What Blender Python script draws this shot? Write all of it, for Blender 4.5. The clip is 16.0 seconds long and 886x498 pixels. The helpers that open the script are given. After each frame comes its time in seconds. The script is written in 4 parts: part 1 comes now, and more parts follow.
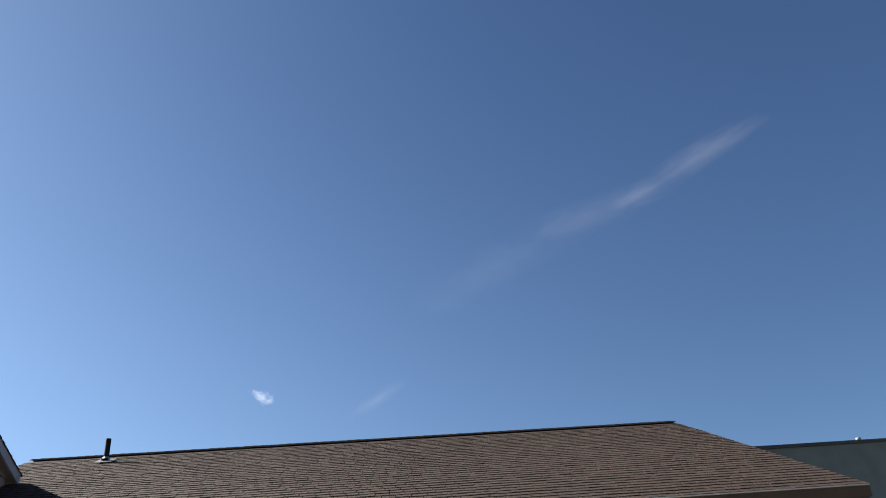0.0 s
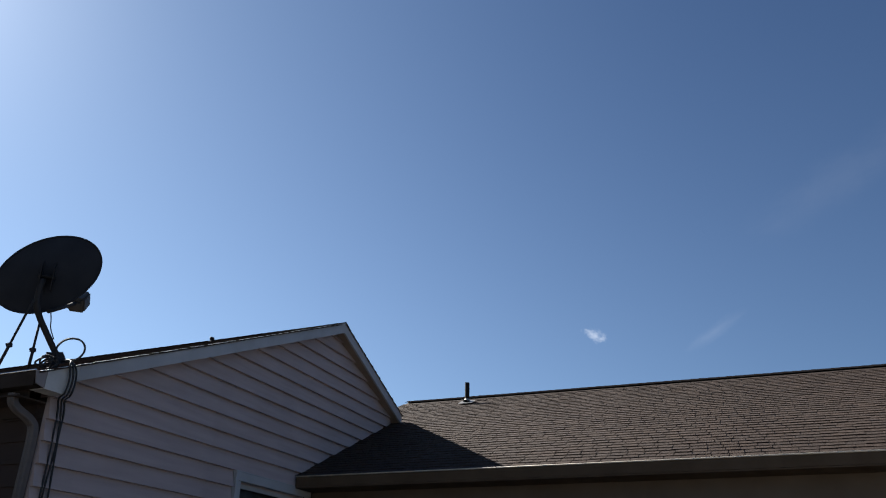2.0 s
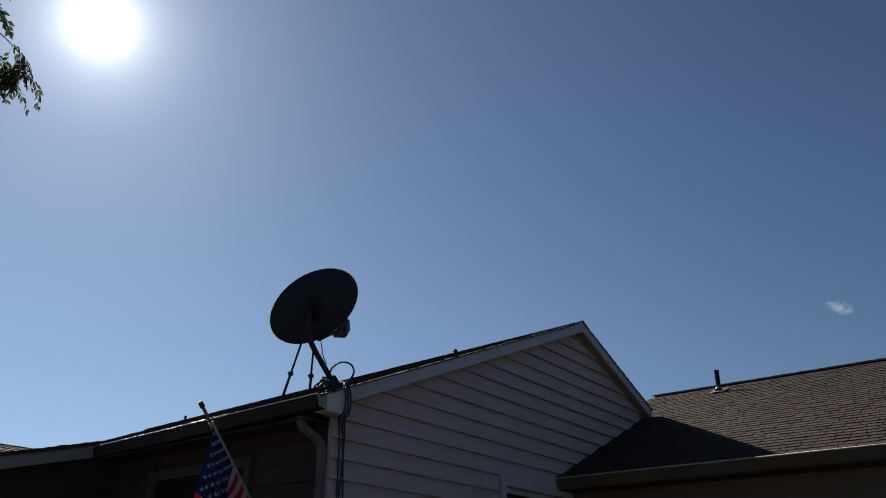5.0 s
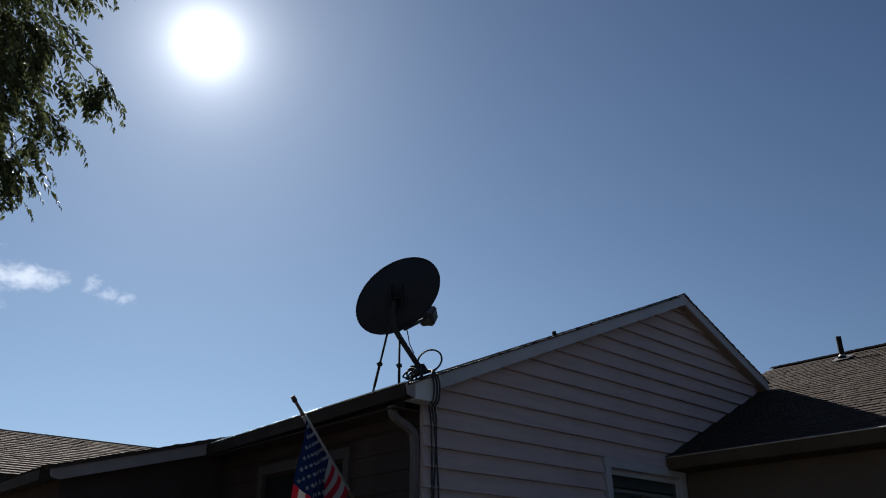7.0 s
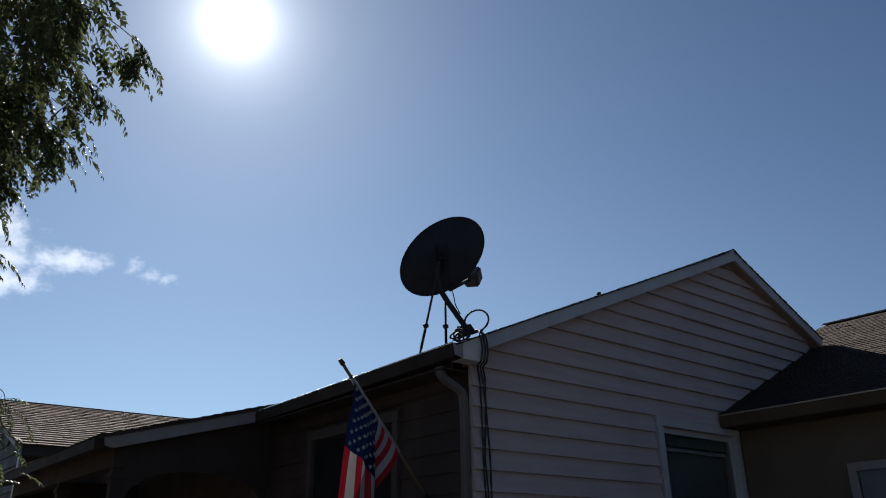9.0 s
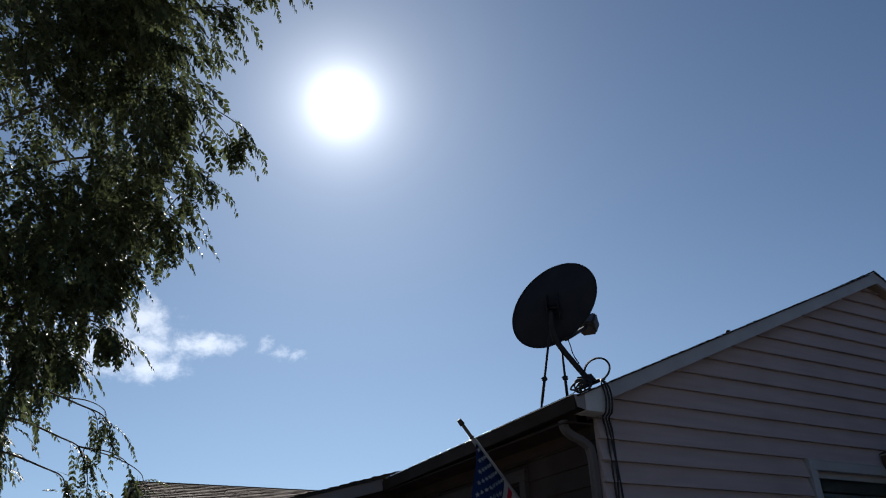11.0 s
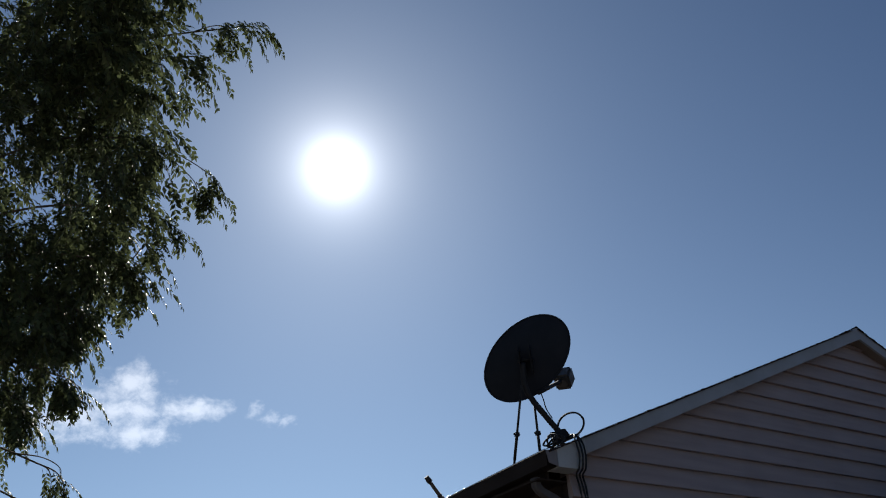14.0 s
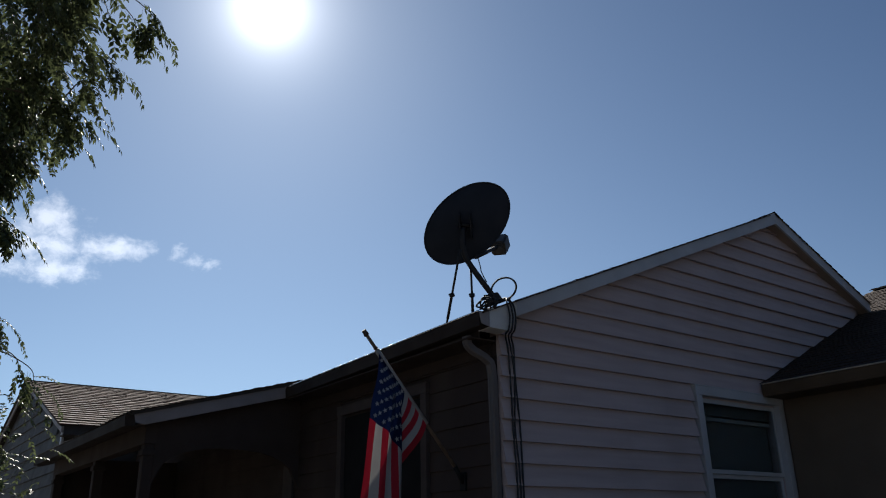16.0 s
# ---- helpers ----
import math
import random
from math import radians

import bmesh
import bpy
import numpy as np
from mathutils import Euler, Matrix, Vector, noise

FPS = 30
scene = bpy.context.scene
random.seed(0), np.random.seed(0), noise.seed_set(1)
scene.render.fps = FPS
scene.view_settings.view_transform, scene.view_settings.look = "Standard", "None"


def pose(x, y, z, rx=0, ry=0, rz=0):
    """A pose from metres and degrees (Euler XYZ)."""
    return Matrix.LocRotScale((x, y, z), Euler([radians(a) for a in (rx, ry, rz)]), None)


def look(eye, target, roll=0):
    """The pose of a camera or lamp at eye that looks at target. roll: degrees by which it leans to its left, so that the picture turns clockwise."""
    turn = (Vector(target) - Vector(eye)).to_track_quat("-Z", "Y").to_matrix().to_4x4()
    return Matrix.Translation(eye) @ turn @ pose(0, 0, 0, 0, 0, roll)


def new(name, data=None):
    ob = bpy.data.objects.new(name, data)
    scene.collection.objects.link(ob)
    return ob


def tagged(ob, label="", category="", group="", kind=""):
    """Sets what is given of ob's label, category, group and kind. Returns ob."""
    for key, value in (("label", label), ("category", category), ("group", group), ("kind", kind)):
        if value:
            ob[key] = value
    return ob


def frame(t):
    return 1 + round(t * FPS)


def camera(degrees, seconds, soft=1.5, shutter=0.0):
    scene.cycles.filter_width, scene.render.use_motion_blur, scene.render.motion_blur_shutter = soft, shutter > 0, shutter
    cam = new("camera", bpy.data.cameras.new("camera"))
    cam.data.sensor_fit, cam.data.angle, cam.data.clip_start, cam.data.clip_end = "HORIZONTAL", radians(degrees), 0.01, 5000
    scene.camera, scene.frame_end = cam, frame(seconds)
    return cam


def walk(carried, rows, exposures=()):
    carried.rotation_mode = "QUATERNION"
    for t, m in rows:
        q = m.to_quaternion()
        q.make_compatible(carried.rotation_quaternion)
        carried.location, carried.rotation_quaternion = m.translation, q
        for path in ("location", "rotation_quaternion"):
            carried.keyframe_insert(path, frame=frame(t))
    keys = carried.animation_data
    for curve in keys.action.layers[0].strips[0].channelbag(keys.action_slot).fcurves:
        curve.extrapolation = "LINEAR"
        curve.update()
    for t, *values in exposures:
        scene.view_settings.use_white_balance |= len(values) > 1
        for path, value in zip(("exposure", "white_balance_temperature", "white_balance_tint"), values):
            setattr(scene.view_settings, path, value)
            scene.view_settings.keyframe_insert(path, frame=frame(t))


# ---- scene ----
cam = camera(59.16, 16.0, soft=1.1)
PATH = [
    (0.0, pose(-9.037, -5.602, 1.593, 118.93, 4.01, -91.93)),
    (0.2, pose(-9.042, -5.615, 1.588, 118.21, 4.72, -92.08)),
    (0.5, pose(-9.067, -5.645, 1.576, 116.57, 4.42, -90.30)),
    (0.7, pose(-9.089, -5.647, 1.564, 115.34, 3.93, -88.68)),
    (1.0, pose(-9.117, -5.633, 1.563, 114.80, 2.48, -86.49)),
    (1.2, pose(-9.116, -5.617, 1.578, 115.27, 1.42, -83.24)),
    (1.5, pose(-9.161, -5.599, 1.581, 115.06, -0.28, -75.85)),
    (1.8, pose(-9.213, -5.580, 1.601, 114.79, -1.30, -71.23)),
    (2.0, pose(-9.270, -5.558, 1.606, 115.05, -1.14, -68.58)),
    (2.2, pose(-9.345, -5.518, 1.610, 115.25, -1.15, -63.92)),
    (2.4, pose(-9.376, -5.495, 1.615, 115.01, -0.75, -60.00)),
    (2.5, pose(-9.389, -5.488, 1.615, 114.87, -0.61, -58.42)),
    (3.0, pose(-9.449, -5.472, 1.588, 114.18, 0.60, -54.59)),
    (5.5, pose(-9.338, -5.323, 1.578, 115.38, -0.95, -49.55)),
    (6.0, pose(-9.211, -5.382, 1.606, 115.25, -0.63, -46.76)),
    (6.5, pose(-9.171, -5.430, 1.605, 114.77, -0.30, -46.02)),
    (7.0, pose(-9.107, -5.470, 1.582, 114.09, 0.20, -42.32)),
    (7.5, pose(-9.064, -5.481, 1.599, 112.62, 0.20, -39.45)),
    (8.0, pose(-9.057, -5.475, 1.596, 111.24, 0.29, -39.48)),
    (8.5, pose(-9.056, -5.402, 1.586, 111.02, 0.65, -40.34)),
    (9.0, pose(-9.057, -5.288, 1.523, 112.06, 0.80, -39.25)),
    (9.5, pose(-9.067, -5.232, 1.579, 112.37, 1.33, -36.24)),
    (12.0, pose(-8.724, -5.215, 1.509, 120.63, 2.73, -27.99)),
    (12.5, pose(-8.659, -5.228, 1.541, 122.26, 2.72, -30.01)),
    (13.0, pose(-8.657, -5.192, 1.544, 122.60, 2.86, -31.26)),
    (13.5, pose(-8.635, -5.137, 1.494, 122.37, 2.30, -30.65)),
    (14.0, pose(-8.638, -5.150, 1.483, 121.26, 2.30, -29.88)),
    (14.5, pose(-8.655, -5.204, 1.519, 119.62, 1.62, -30.12)),
    (15.0, pose(-8.721, -5.209, 1.518, 117.67, 1.86, -32.54)),
    (15.5, pose(-8.780, -5.210, 1.500, 114.56, 1.23, -34.81)),
    (16.0, pose(-8.804, -5.167, 1.495, 110.62, 1.08, -36.15)),
]
EXPOSURES = [(0.0, 1.34), (0.4, 1.68), (1.0, 1.66), (1.5, 1.42), (1.8, 1.18), (2.0, 1.02), (2.5, 0.55), (3.0, 0.40), (5.5, 0.26), (9.0, 0.40), (9.5, 0.47), (12.0, 0.32), (14.0, 0.30), (14.5, 0.20), (15.0, 0.22), (15.5, 0.10), (16.0, 0.40)]
walk(cam, PATH, EXPOSURES)

# ---- daylight ----
SUN_TURN, SUN_HEIGHT = 21.9, 37.1      # degrees from +y towards +x, and above the horizon
sun_way = Vector((math.sin(radians(SUN_TURN)) * math.cos(radians(SUN_HEIGHT)),
                  math.cos(radians(SUN_TURN)) * math.cos(radians(SUN_HEIGHT)), math.sin(radians(SUN_HEIGHT))))
sun_lamp = new("sun", bpy.data.lights.new("sun", "SUN"))
sun_lamp.data.energy, sun_lamp.data.angle, sun_lamp.data.color = 6.0, radians(0.53), (1.0, 0.95, 0.87)
sun_lamp.matrix_world = look(tuple(sun_way * 50), (0, 0, 0))


def sky_direction(turn, height):
    """A unit vector; turn in degrees from +y towards -x."""
    a, e = radians(turn), radians(height)
    return (-math.sin(a) * math.cos(e), math.cos(a) * math.cos(e), math.sin(e))


def make_world():
    world = bpy.data.worlds.new("daylight")
    world.use_nodes = True
    scene.world = world
    t = world.node_tree
    t.nodes.clear()
    L = t.links.new

    def N(kind, **kw):
        n = t.nodes.new(kind)
        for k, v in kw.items():
            n.inputs[k].default_value = v
        return n

    def M(op, a, b=None, c=None):
        n = t.nodes.new("ShaderNodeMath")
        n.operation = op
        for i, v in enumerate((a, b, c)):
            if v is None:
                continue
            if isinstance(v, (int, float)):
                n.inputs[i].default_value = v
            else:
                L(v, n.inputs[i])
        return n.outputs[0]

    def V(op, a, b):
        n = t.nodes.new("ShaderNodeVectorMath")
        n.operation = op
        for i, v in enumerate((a, b)):
            if isinstance(v, (tuple, list)):
                n.inputs[i].default_value = v
            else:
                L(v, n.inputs[i])
        return n

    def smooth(x, lo, hi, a=0.0, b=1.0):
        n = t.nodes.new("ShaderNodeMapRange")
        n.interpolation_type = "SMOOTHSTEP"
        L(x, n.inputs[0])
        for i, v in enumerate((lo, hi, a, b)):
            n.inputs[i + 1].default_value = v
        return n.outputs[0]

    sky = t.nodes.new("ShaderNodeTexSky")
    sky.sky_type, sky.sun_disc = "NISHITA", False
    sky.sun_elevation, sky.sun_rotation = radians(SUN_HEIGHT), radians(SUN_TURN)
    sky.air_density, sky.dust_density, sky.ozone_density = 1.0, 0.25, 2.5
    way = t.nodes.new("ShaderNodeTexCoord").outputs["Generated"]
    toward = V("DOT_PRODUCT", way, tuple(sun_way)).outputs["Value"]
    ahead = M("MAXIMUM", toward, 0.0)
    # bright haze round the sun, out to the blinding disc itself
    wide = M("MULTIPLY", M("POWER", ahead, 6.0), HAZE[0])
    glow = M("ADD", M("MULTIPLY", M("POWER", ahead, 60.0), HAZE[1]), M("MULTIPLY", M("POWER", ahead, 400.0), HAZE[2]))
    glow = M("ADD", glow, M("MULTIPLY", M("POWER", ahead, 1800.0), HAZE[3]))
    disc = smooth(toward, math.cos(radians(1.6)), math.cos(radians(0.8)))
    glow = M("ADD", glow, M("MULTIPLY", disc, 8.0))
    # pale air low over the land, brighter towards the sun
    split = t.nodes.new("ShaderNodeSeparateXYZ")
    L(way, split.inputs[0])
    low = M("POWER", M("SUBTRACT", 1.0, M("MINIMUM", M("MAXIMUM", split.outputs[2], 0.0), 1.0)), 3.2)
    lit = M("POWER", M("MULTIPLY", M("ADD", toward, 1.0), 0.5), 5.0)
    wide = M("ADD", wide, M("MULTIPLY", M("MULTIPLY", low, lit), HORIZON))
    base = N("ShaderNodeVectorMath")
    base.operation = "SCALE"
    L(sky.outputs[0], base.inputs[0])
    base.inputs["Scale"].default_value = SKY
    base = V("MULTIPLY", base.outputs[0], (0.825, 1.0, 1.23))
    hz = N("ShaderNodeVectorMath")
    hz.operation = "SCALE"
    hz.inputs[0].default_value = (0.95, 0.97, 1.0)
    L(glow, hz.inputs["Scale"])
    air = N("ShaderNodeVectorMath")
    air.operation = "SCALE"
    air.inputs[0].default_value = (0.575, 0.785, 1.0)
    L(wide, air.inputs["Scale"])
    total = V("ADD", V("ADD", base.outputs[0], hz.outputs[0]).outputs[0], air.outputs[0]).outputs[0]

    # clouds: groups of soft lobes, torn by noise
    def cloud_mask(strength, lo, hi, tear, sx, sy, seed, lobes):
        field, first = None, None
        for turn, height, half_w, half_h, lean in lobes:
            c = Vector(sky_direction(turn, height))
            right = Vector((c.y, -c.x, 0)).normalized()
            up = right.cross(c)
            a = radians(lean)
            r2, u2 = right * math.cos(a) + up * math.sin(a), up * math.cos(a) - right * math.sin(a)
            dx_ = V("DOT_PRODUCT", way, tuple(r2)).outputs["Value"]
            dy_ = V("DOT_PRODUCT", way, tuple(u2)).outputs["Value"]
            x, y = M("DIVIDE", dx_, radians(half_w)), M("DIVIDE", dy_, radians(half_h))
            d = M("SUBTRACT", 1.0, M("SQRT", M("ADD", M("MULTIPLY", x, x), M("MULTIPLY", y, y))))
            if first is None:
                first = (dx_, dy_, smooth(V("DOT_PRODUCT", way, tuple(c)).outputs["Value"], 0.5, 0.7))
                field = d
            else:
                n = t.nodes.new("ShaderNodeMath")
                n.operation = "SMOOTH_MAX"
                L(field, n.inputs[0])
                L(d, n.inputs[1])
                n.inputs[2].default_value = 0.35
                field = n.outputs[0]
        comb = t.nodes.new("ShaderNodeCombineXYZ")
        L(M("MULTIPLY", first[0], 57.3 * sx), comb.inputs[0])
        L(M("MULTIPLY", first[1], 57.3 * sy), comb.inputs[1])
        comb.inputs[2].default_value = seed
        n = N("ShaderNodeTexNoise", Scale=1.0, Detail=7.0, Roughness=0.62, Distortion=0.15)
        L(comb.outputs[0], n.inputs["Vector"])
        v = M("ADD", field, M("MULTIPLY", M("SUBTRACT", n.outputs["Fac"], 0.5), tear))
        return M("MULTIPLY", M("MULTIPLY", smooth(v, lo, hi), first[2]), strength)

    masks = [cloud_mask(*c) for c in CLOUDS]
    m = masks[0]
    for k in masks[1:]:
        m = M("MAXIMUM", m, k)
    mix = t.nodes.new("ShaderNodeMix")
    mix.data_type = "RGBA"
    L(m, mix.inputs["Factor"])
    L(total, mix.inputs["A"])
    white = V("ADD", total, (0.46, 0.43, 0.38)).outputs[0]
    L(white, mix.inputs["B"])
    bg = t.nodes.new("ShaderNodeBackground")
    L(mix.outputs["Result"], bg.inputs[0])
    bg.inputs[1].default_value = 1.0
    L(bg.outputs[0], t.nodes.new("ShaderNodeOutputWorld").inputs[0])


SKY = 0.0315
HAZE = (0.092, 0.10, 0.42, 0.85)
HORIZON = 0.50
# strength, soft edge from and to, tearing, noise along and across, seed, then lobes: turn, height, half width, half height, lean
CLOUDS = [(0.9, -0.1, 1.1, 2.2, 0.8, 1.0, 1.3, [(-8.0, 19.1, 3.5, 2.1, 0), (-7.9, 20.9, 2.2, 1.4, 8), (-8.7, 17.5, 2.7, 1.1, 5), (-11.7, 19.3, 3.2, 1.15, 8), (-3.4, 18.2, 4.2, 1.8, 5)]),
          (0.45, 0.1, 1.2, 2.6, 1.3, 1.7, 7.7, [(-16.7, 19.6, 0.9, 0.75, 30), (-18.3, 19.0, 1.7, 0.7, -6)]),
          (0.42, 0.0, 1.3, 2.0, 1.9, 2.6, 4.6, [(-79.75, 18.6, 1.05, 0.48, -28), (-80.15, 18.35, 0.6, 0.4, 10)]),
          (0.055, 0.0, 1.2, 0.9, 0.6, 1.4, 5.1, [(-88.3, 18.3, 3.0, 0.6, 31)]),
          (0.085, -0.1, 1.3, 1.3, 0.22, 1.0, 9.2, [(-116.0, 32.1, 5.8, 1.0, 16), (-110.5, 30.6, 3.6, 1.0, 12)]),
          (0.04, -0.1, 1.2, 1.3, 0.25, 0.8, 2.2, [(-106.0, 29.8, 5.5, 1.5, 11)]),
          (0.025, 0.0, 1.2, 1.2, 0.30, 0.6, 6.2, [(-98.5, 27.3, 8.0, 2.2, 22)])]
make_world()

# ---- materials ----
FLOOR = 0.4                            # the house stands this much above the drive


def mat(name, colour, rough=0.7, metal=0.0, vary=0.12, scale=6.0, bump=0.15, fine=60.0, tint=None, island=0.0, spec=0.5, stretch=(1, 1, 1), translucent=0.0, dirt=0.0):
    m = bpy.data.materials.new(name)
    m.use_nodes = True
    t = m.node_tree
    L = t.links.new
    b = t.nodes["Principled BSDF"]
    b.inputs["Roughness"].default_value, b.inputs["Metallic"].default_value = rough, metal
    b.inputs["Specular IOR Level"].default_value = spec
    co = t.nodes.new("ShaderNodeTexCoord")
    mp = t.nodes.new("ShaderNodeMapping")
    mp.inputs["Scale"].default_value = stretch
    L(co.outputs["Object"], mp.inputs[0])
    n1 = t.nodes.new("ShaderNodeTexNoise")
    n1.inputs["Scale"].default_value, n1.inputs["Detail"].default_value = scale, 5
    n2 = t.nodes.new("ShaderNodeTexNoise")
    n2.inputs["Scale"].default_value, n2.inputs["Detail"].default_value = fine, 3
    L(mp.outputs[0], n1.inputs["Vector"])
    L(mp.outputs[0], n2.inputs["Vector"])
    tint = tint or tuple(c * 0.6 for c in colour)

    def mixed(fac, a, bcol, kind="MIX"):
        x = t.nodes.new("ShaderNodeMix")
        x.data_type, x.blend_type = "RGBA", kind
        for sock, v in (("Factor", fac), ("A", a), ("B", bcol)):
            if isinstance(v, (int, float)):
                x.inputs[sock].default_value = v
            elif isinstance(v, tuple):
                x.inputs[sock].default_value = (*v, 1)
            else:
                L(v, x.inputs[sock])
        return x.outputs["Result"]

    def ranged(src, lo, hi, a, bb):
        r = t.nodes.new("ShaderNodeMapRange")
        L(src, r.inputs[0])
        for i, v in enumerate((lo, hi, a, bb)):
            r.inputs[i + 1].default_value = v
        return r.outputs[0]

    col = mixed(ranged(n1.outputs["Fac"], 0.35, 0.7, 0.0, min(1, vary * 4)), colour, tint)
    col = mixed(ranged(n2.outputs["Fac"], 0.3, 0.75, 0.0, min(1, vary * 2)), col, tuple(c * 1.25 for c in colour))
    if dirt:
        n3 = t.nodes.new("ShaderNodeTexNoise")
        n3.inputs["Scale"].default_value, n3.inputs["Detail"].default_value = 1.3, 8
        mp3 = t.nodes.new("ShaderNodeMapping")
        mp3.inputs["Scale"].default_value = (1, 1, 0.25)
        L(co.outputs["Object"], mp3.inputs[0])
        L(mp3.outputs[0], n3.inputs["Vector"])
        col = mixed(ranged(n3.outputs["Fac"], 0.5, 0.75, 0.0, dirt), col, (0.12, 0.10, 0.08))
    if island:
        oi = t.nodes.new("ShaderNodeObjectInfo").outputs["Random"]
        gi = t.nodes.new("ShaderNodeNewGeometry").outputs["Random Per Island"]
        ad = t.nodes.new("ShaderNodeMath")
        ad.operation = "ADD"
        L(oi, ad.inputs[0])
        L(gi, ad.inputs[1])
        fr = t.nodes.new("ShaderNodeMath")
        fr.operation = "FRACT"
        L(ad.outputs[0], fr.inputs[0])
        grey = t.nodes.new("ShaderNodeCombineXYZ")
        for i, k in enumerate((1.0, 0.95, 0.88)):
            L(ranged(fr.outputs[0], 0, 1, (1 - island), (1 + island) * k), grey.inputs[i])
        col = mixed(1.0, col, grey.outputs[0], "MULTIPLY")
    L(col, b.inputs["Base Color"])
    if bump:
        bp = t.nodes.new("ShaderNodeBump")
        bp.inputs["Strength"].default_value, bp.inputs["Distance"].default_value = bump, 0.01
        L(n2.outputs["Fac"], bp.inputs["Height"])
        L(bp.outputs[0], b.inputs["Normal"])
    L(ranged(n1.outputs["Fac"], 0.3, 0.7, max(0.03, rough - 0.08), min(1, rough + 0.08)), b.inputs["Roughness"])
    if translucent:
        tr = t.nodes.new("ShaderNodeBsdfTranslucent")
        L(col, tr.inputs[0])
        sh = t.nodes.new("ShaderNodeMixShader")
        sh.inputs[0].default_value = translucent
        L(b.outputs[0], sh.inputs[1])
        L(tr.outputs[0], sh.inputs[2])
        L(sh.outputs[0], t.nodes["Material Output"].inputs[0])
    return m


def glass_mat(name):
    m = bpy.data.materials.new(name)
    m.use_nodes = True
    b = m.node_tree.nodes["Principled BSDF"]
    b.inputs["Base Color"].default_value = (0.75, 0.8, 0.8, 1)
    b.inputs["Roughness"].default_value = 0.02
    b.inputs["Transmission Weight"].default_value = 1.0
    b.inputs["IOR"].default_value = 1.45
    return m


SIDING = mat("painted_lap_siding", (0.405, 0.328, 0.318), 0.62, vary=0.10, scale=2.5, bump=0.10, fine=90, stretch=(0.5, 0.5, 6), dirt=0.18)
# siding of the side wall; the shade under the eave is in this colour
SIDING_SHADED = mat("brown_siding_darkened_for_shade", (0.052, 0.038, 0.034), 0.8, spec=0.12, vary=0.12, scale=2.0, bump=0.10, fine=80, dirt=0.25)
DOOR_PAINT = mat("blue_grey_door_paint", (0.13, 0.145, 0.17), 0.6, vary=0.08, scale=3, bump=0.05, dirt=0.15)
SIDING_TAN = mat("painted_tan_siding", (0.112, 0.080, 0.054), 0.65, vary=0.12, scale=2.0, bump=0.10, fine=80, dirt=0.25)
CORNER = mat("beige_corner_paint", (0.25, 0.222, 0.222), 0.6, vary=0.10, scale=4, bump=0.06, dirt=0.2)
# trim paint made darker to stand in for porch shade
DARK_TRIM = mat("trim_paint_darkened_for_shade", (0.072, 0.058, 0.054), 0.75, spec=0.15, vary=0.12, scale=4, bump=0.06, dirt=0.2)
TRIM = mat("grey_white_trim_paint", (0.385, 0.39, 0.405), 0.5, vary=0.08, scale=4, bump=0.06, fine=70, dirt=0.2)
BOX_TRIM = mat("white_trim_paint", (0.52, 0.52, 0.51), 0.5, vary=0.10, scale=5, bump=0.06, dirt=0.25)
# brown enamel with the shade of the side eave and porch mixed in
BROWN = mat("brown_enamel_darkened_for_shade", (0.033, 0.024, 0.020), 0.8, vary=0.12, scale=3, bump=0.04, spec=0.15, dirt=0.2)
SPOUT = mat("taupe_downspout_enamel", (0.095, 0.08, 0.075), 0.6, vary=0.12, scale=4, bump=0.04, dirt=0.25)
TAN_GUTTER = mat("tan_gutter_enamel", (0.088, 0.060, 0.037), 0.75, vary=0.12, scale=3, bump=0.04, spec=0.2, dirt=0.2)
# pale colour that paints the sunlit edge of the low wing's gutter
LIP = mat("pale_lip_for_lit_edge", (0.66, 0.58, 0.47), 0.6, metal=0.0, vary=0.15, scale=6, bump=0.0)
LIP_BRIGHT = mat("bare_metal_lip", (0.75, 0.75, 0.74), 0.26, metal=1.0, vary=0.1, scale=6, bump=0.0)
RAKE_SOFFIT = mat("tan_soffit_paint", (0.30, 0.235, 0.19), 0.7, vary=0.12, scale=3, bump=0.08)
# brown of the eave and porch woodwork, lowered to carry their shade
SOFFIT = mat("brown_soffit_darkened_for_shade", (0.052, 0.039, 0.034), 0.85, spec=0.08, vary=0.12, scale=3, bump=0.08)
SHINGLE = mat("brown_asphalt_shingle", (0.043, 0.0285, 0.0225), 0.92, vary=0.22, scale=14, bump=0.5, fine=260, island=0.11, spec=0.25)
SHINGLE_DARK = mat("weathered_asphalt_shingle", (0.060, 0.030, 0.024), 0.93, vary=0.25, scale=9, bump=0.3, fine=260, island=0.24, spec=0.25)
RIDGE = mat("dark_ridge_cap_shingle", (0.017, 0.015, 0.015), 0.95, vary=0.2, scale=10, bump=0.3, spec=0.0)
DECK = mat("roof_underlay", (0.05, 0.042, 0.036), 0.95, vary=0.2, scale=8, bump=0.2)
DISH = mat("dark_grey_dish_paint", (0.017, 0.022, 0.033), 0.65, spec=0.2, vary=0.10, scale=6, bump=0.03)
STEEL = mat("dark_coated_steel", (0.020, 0.021, 0.024), 0.65, metal=0.0, spec=0.25, vary=0.15, scale=10, bump=0.05)
PLASTIC = mat("weathered_grey_plastic", (0.06, 0.058, 0.056), 0.5, vary=0.12, scale=12, bump=0.04)
CABLE = mat("black_cable_jacket", (0.013, 0.013, 0.014), 0.7, vary=0.1, bump=0.0)
PIPE = mat("black_vent_pipe", (0.012, 0.011, 0.011), 0.75, spec=0.2, vary=0.15, bump=0.05)
LEAD = mat("lead_flashing", (0.24, 0.24, 0.24), 0.5, metal=0.3, vary=0.2, scale=15, bump=0.1)
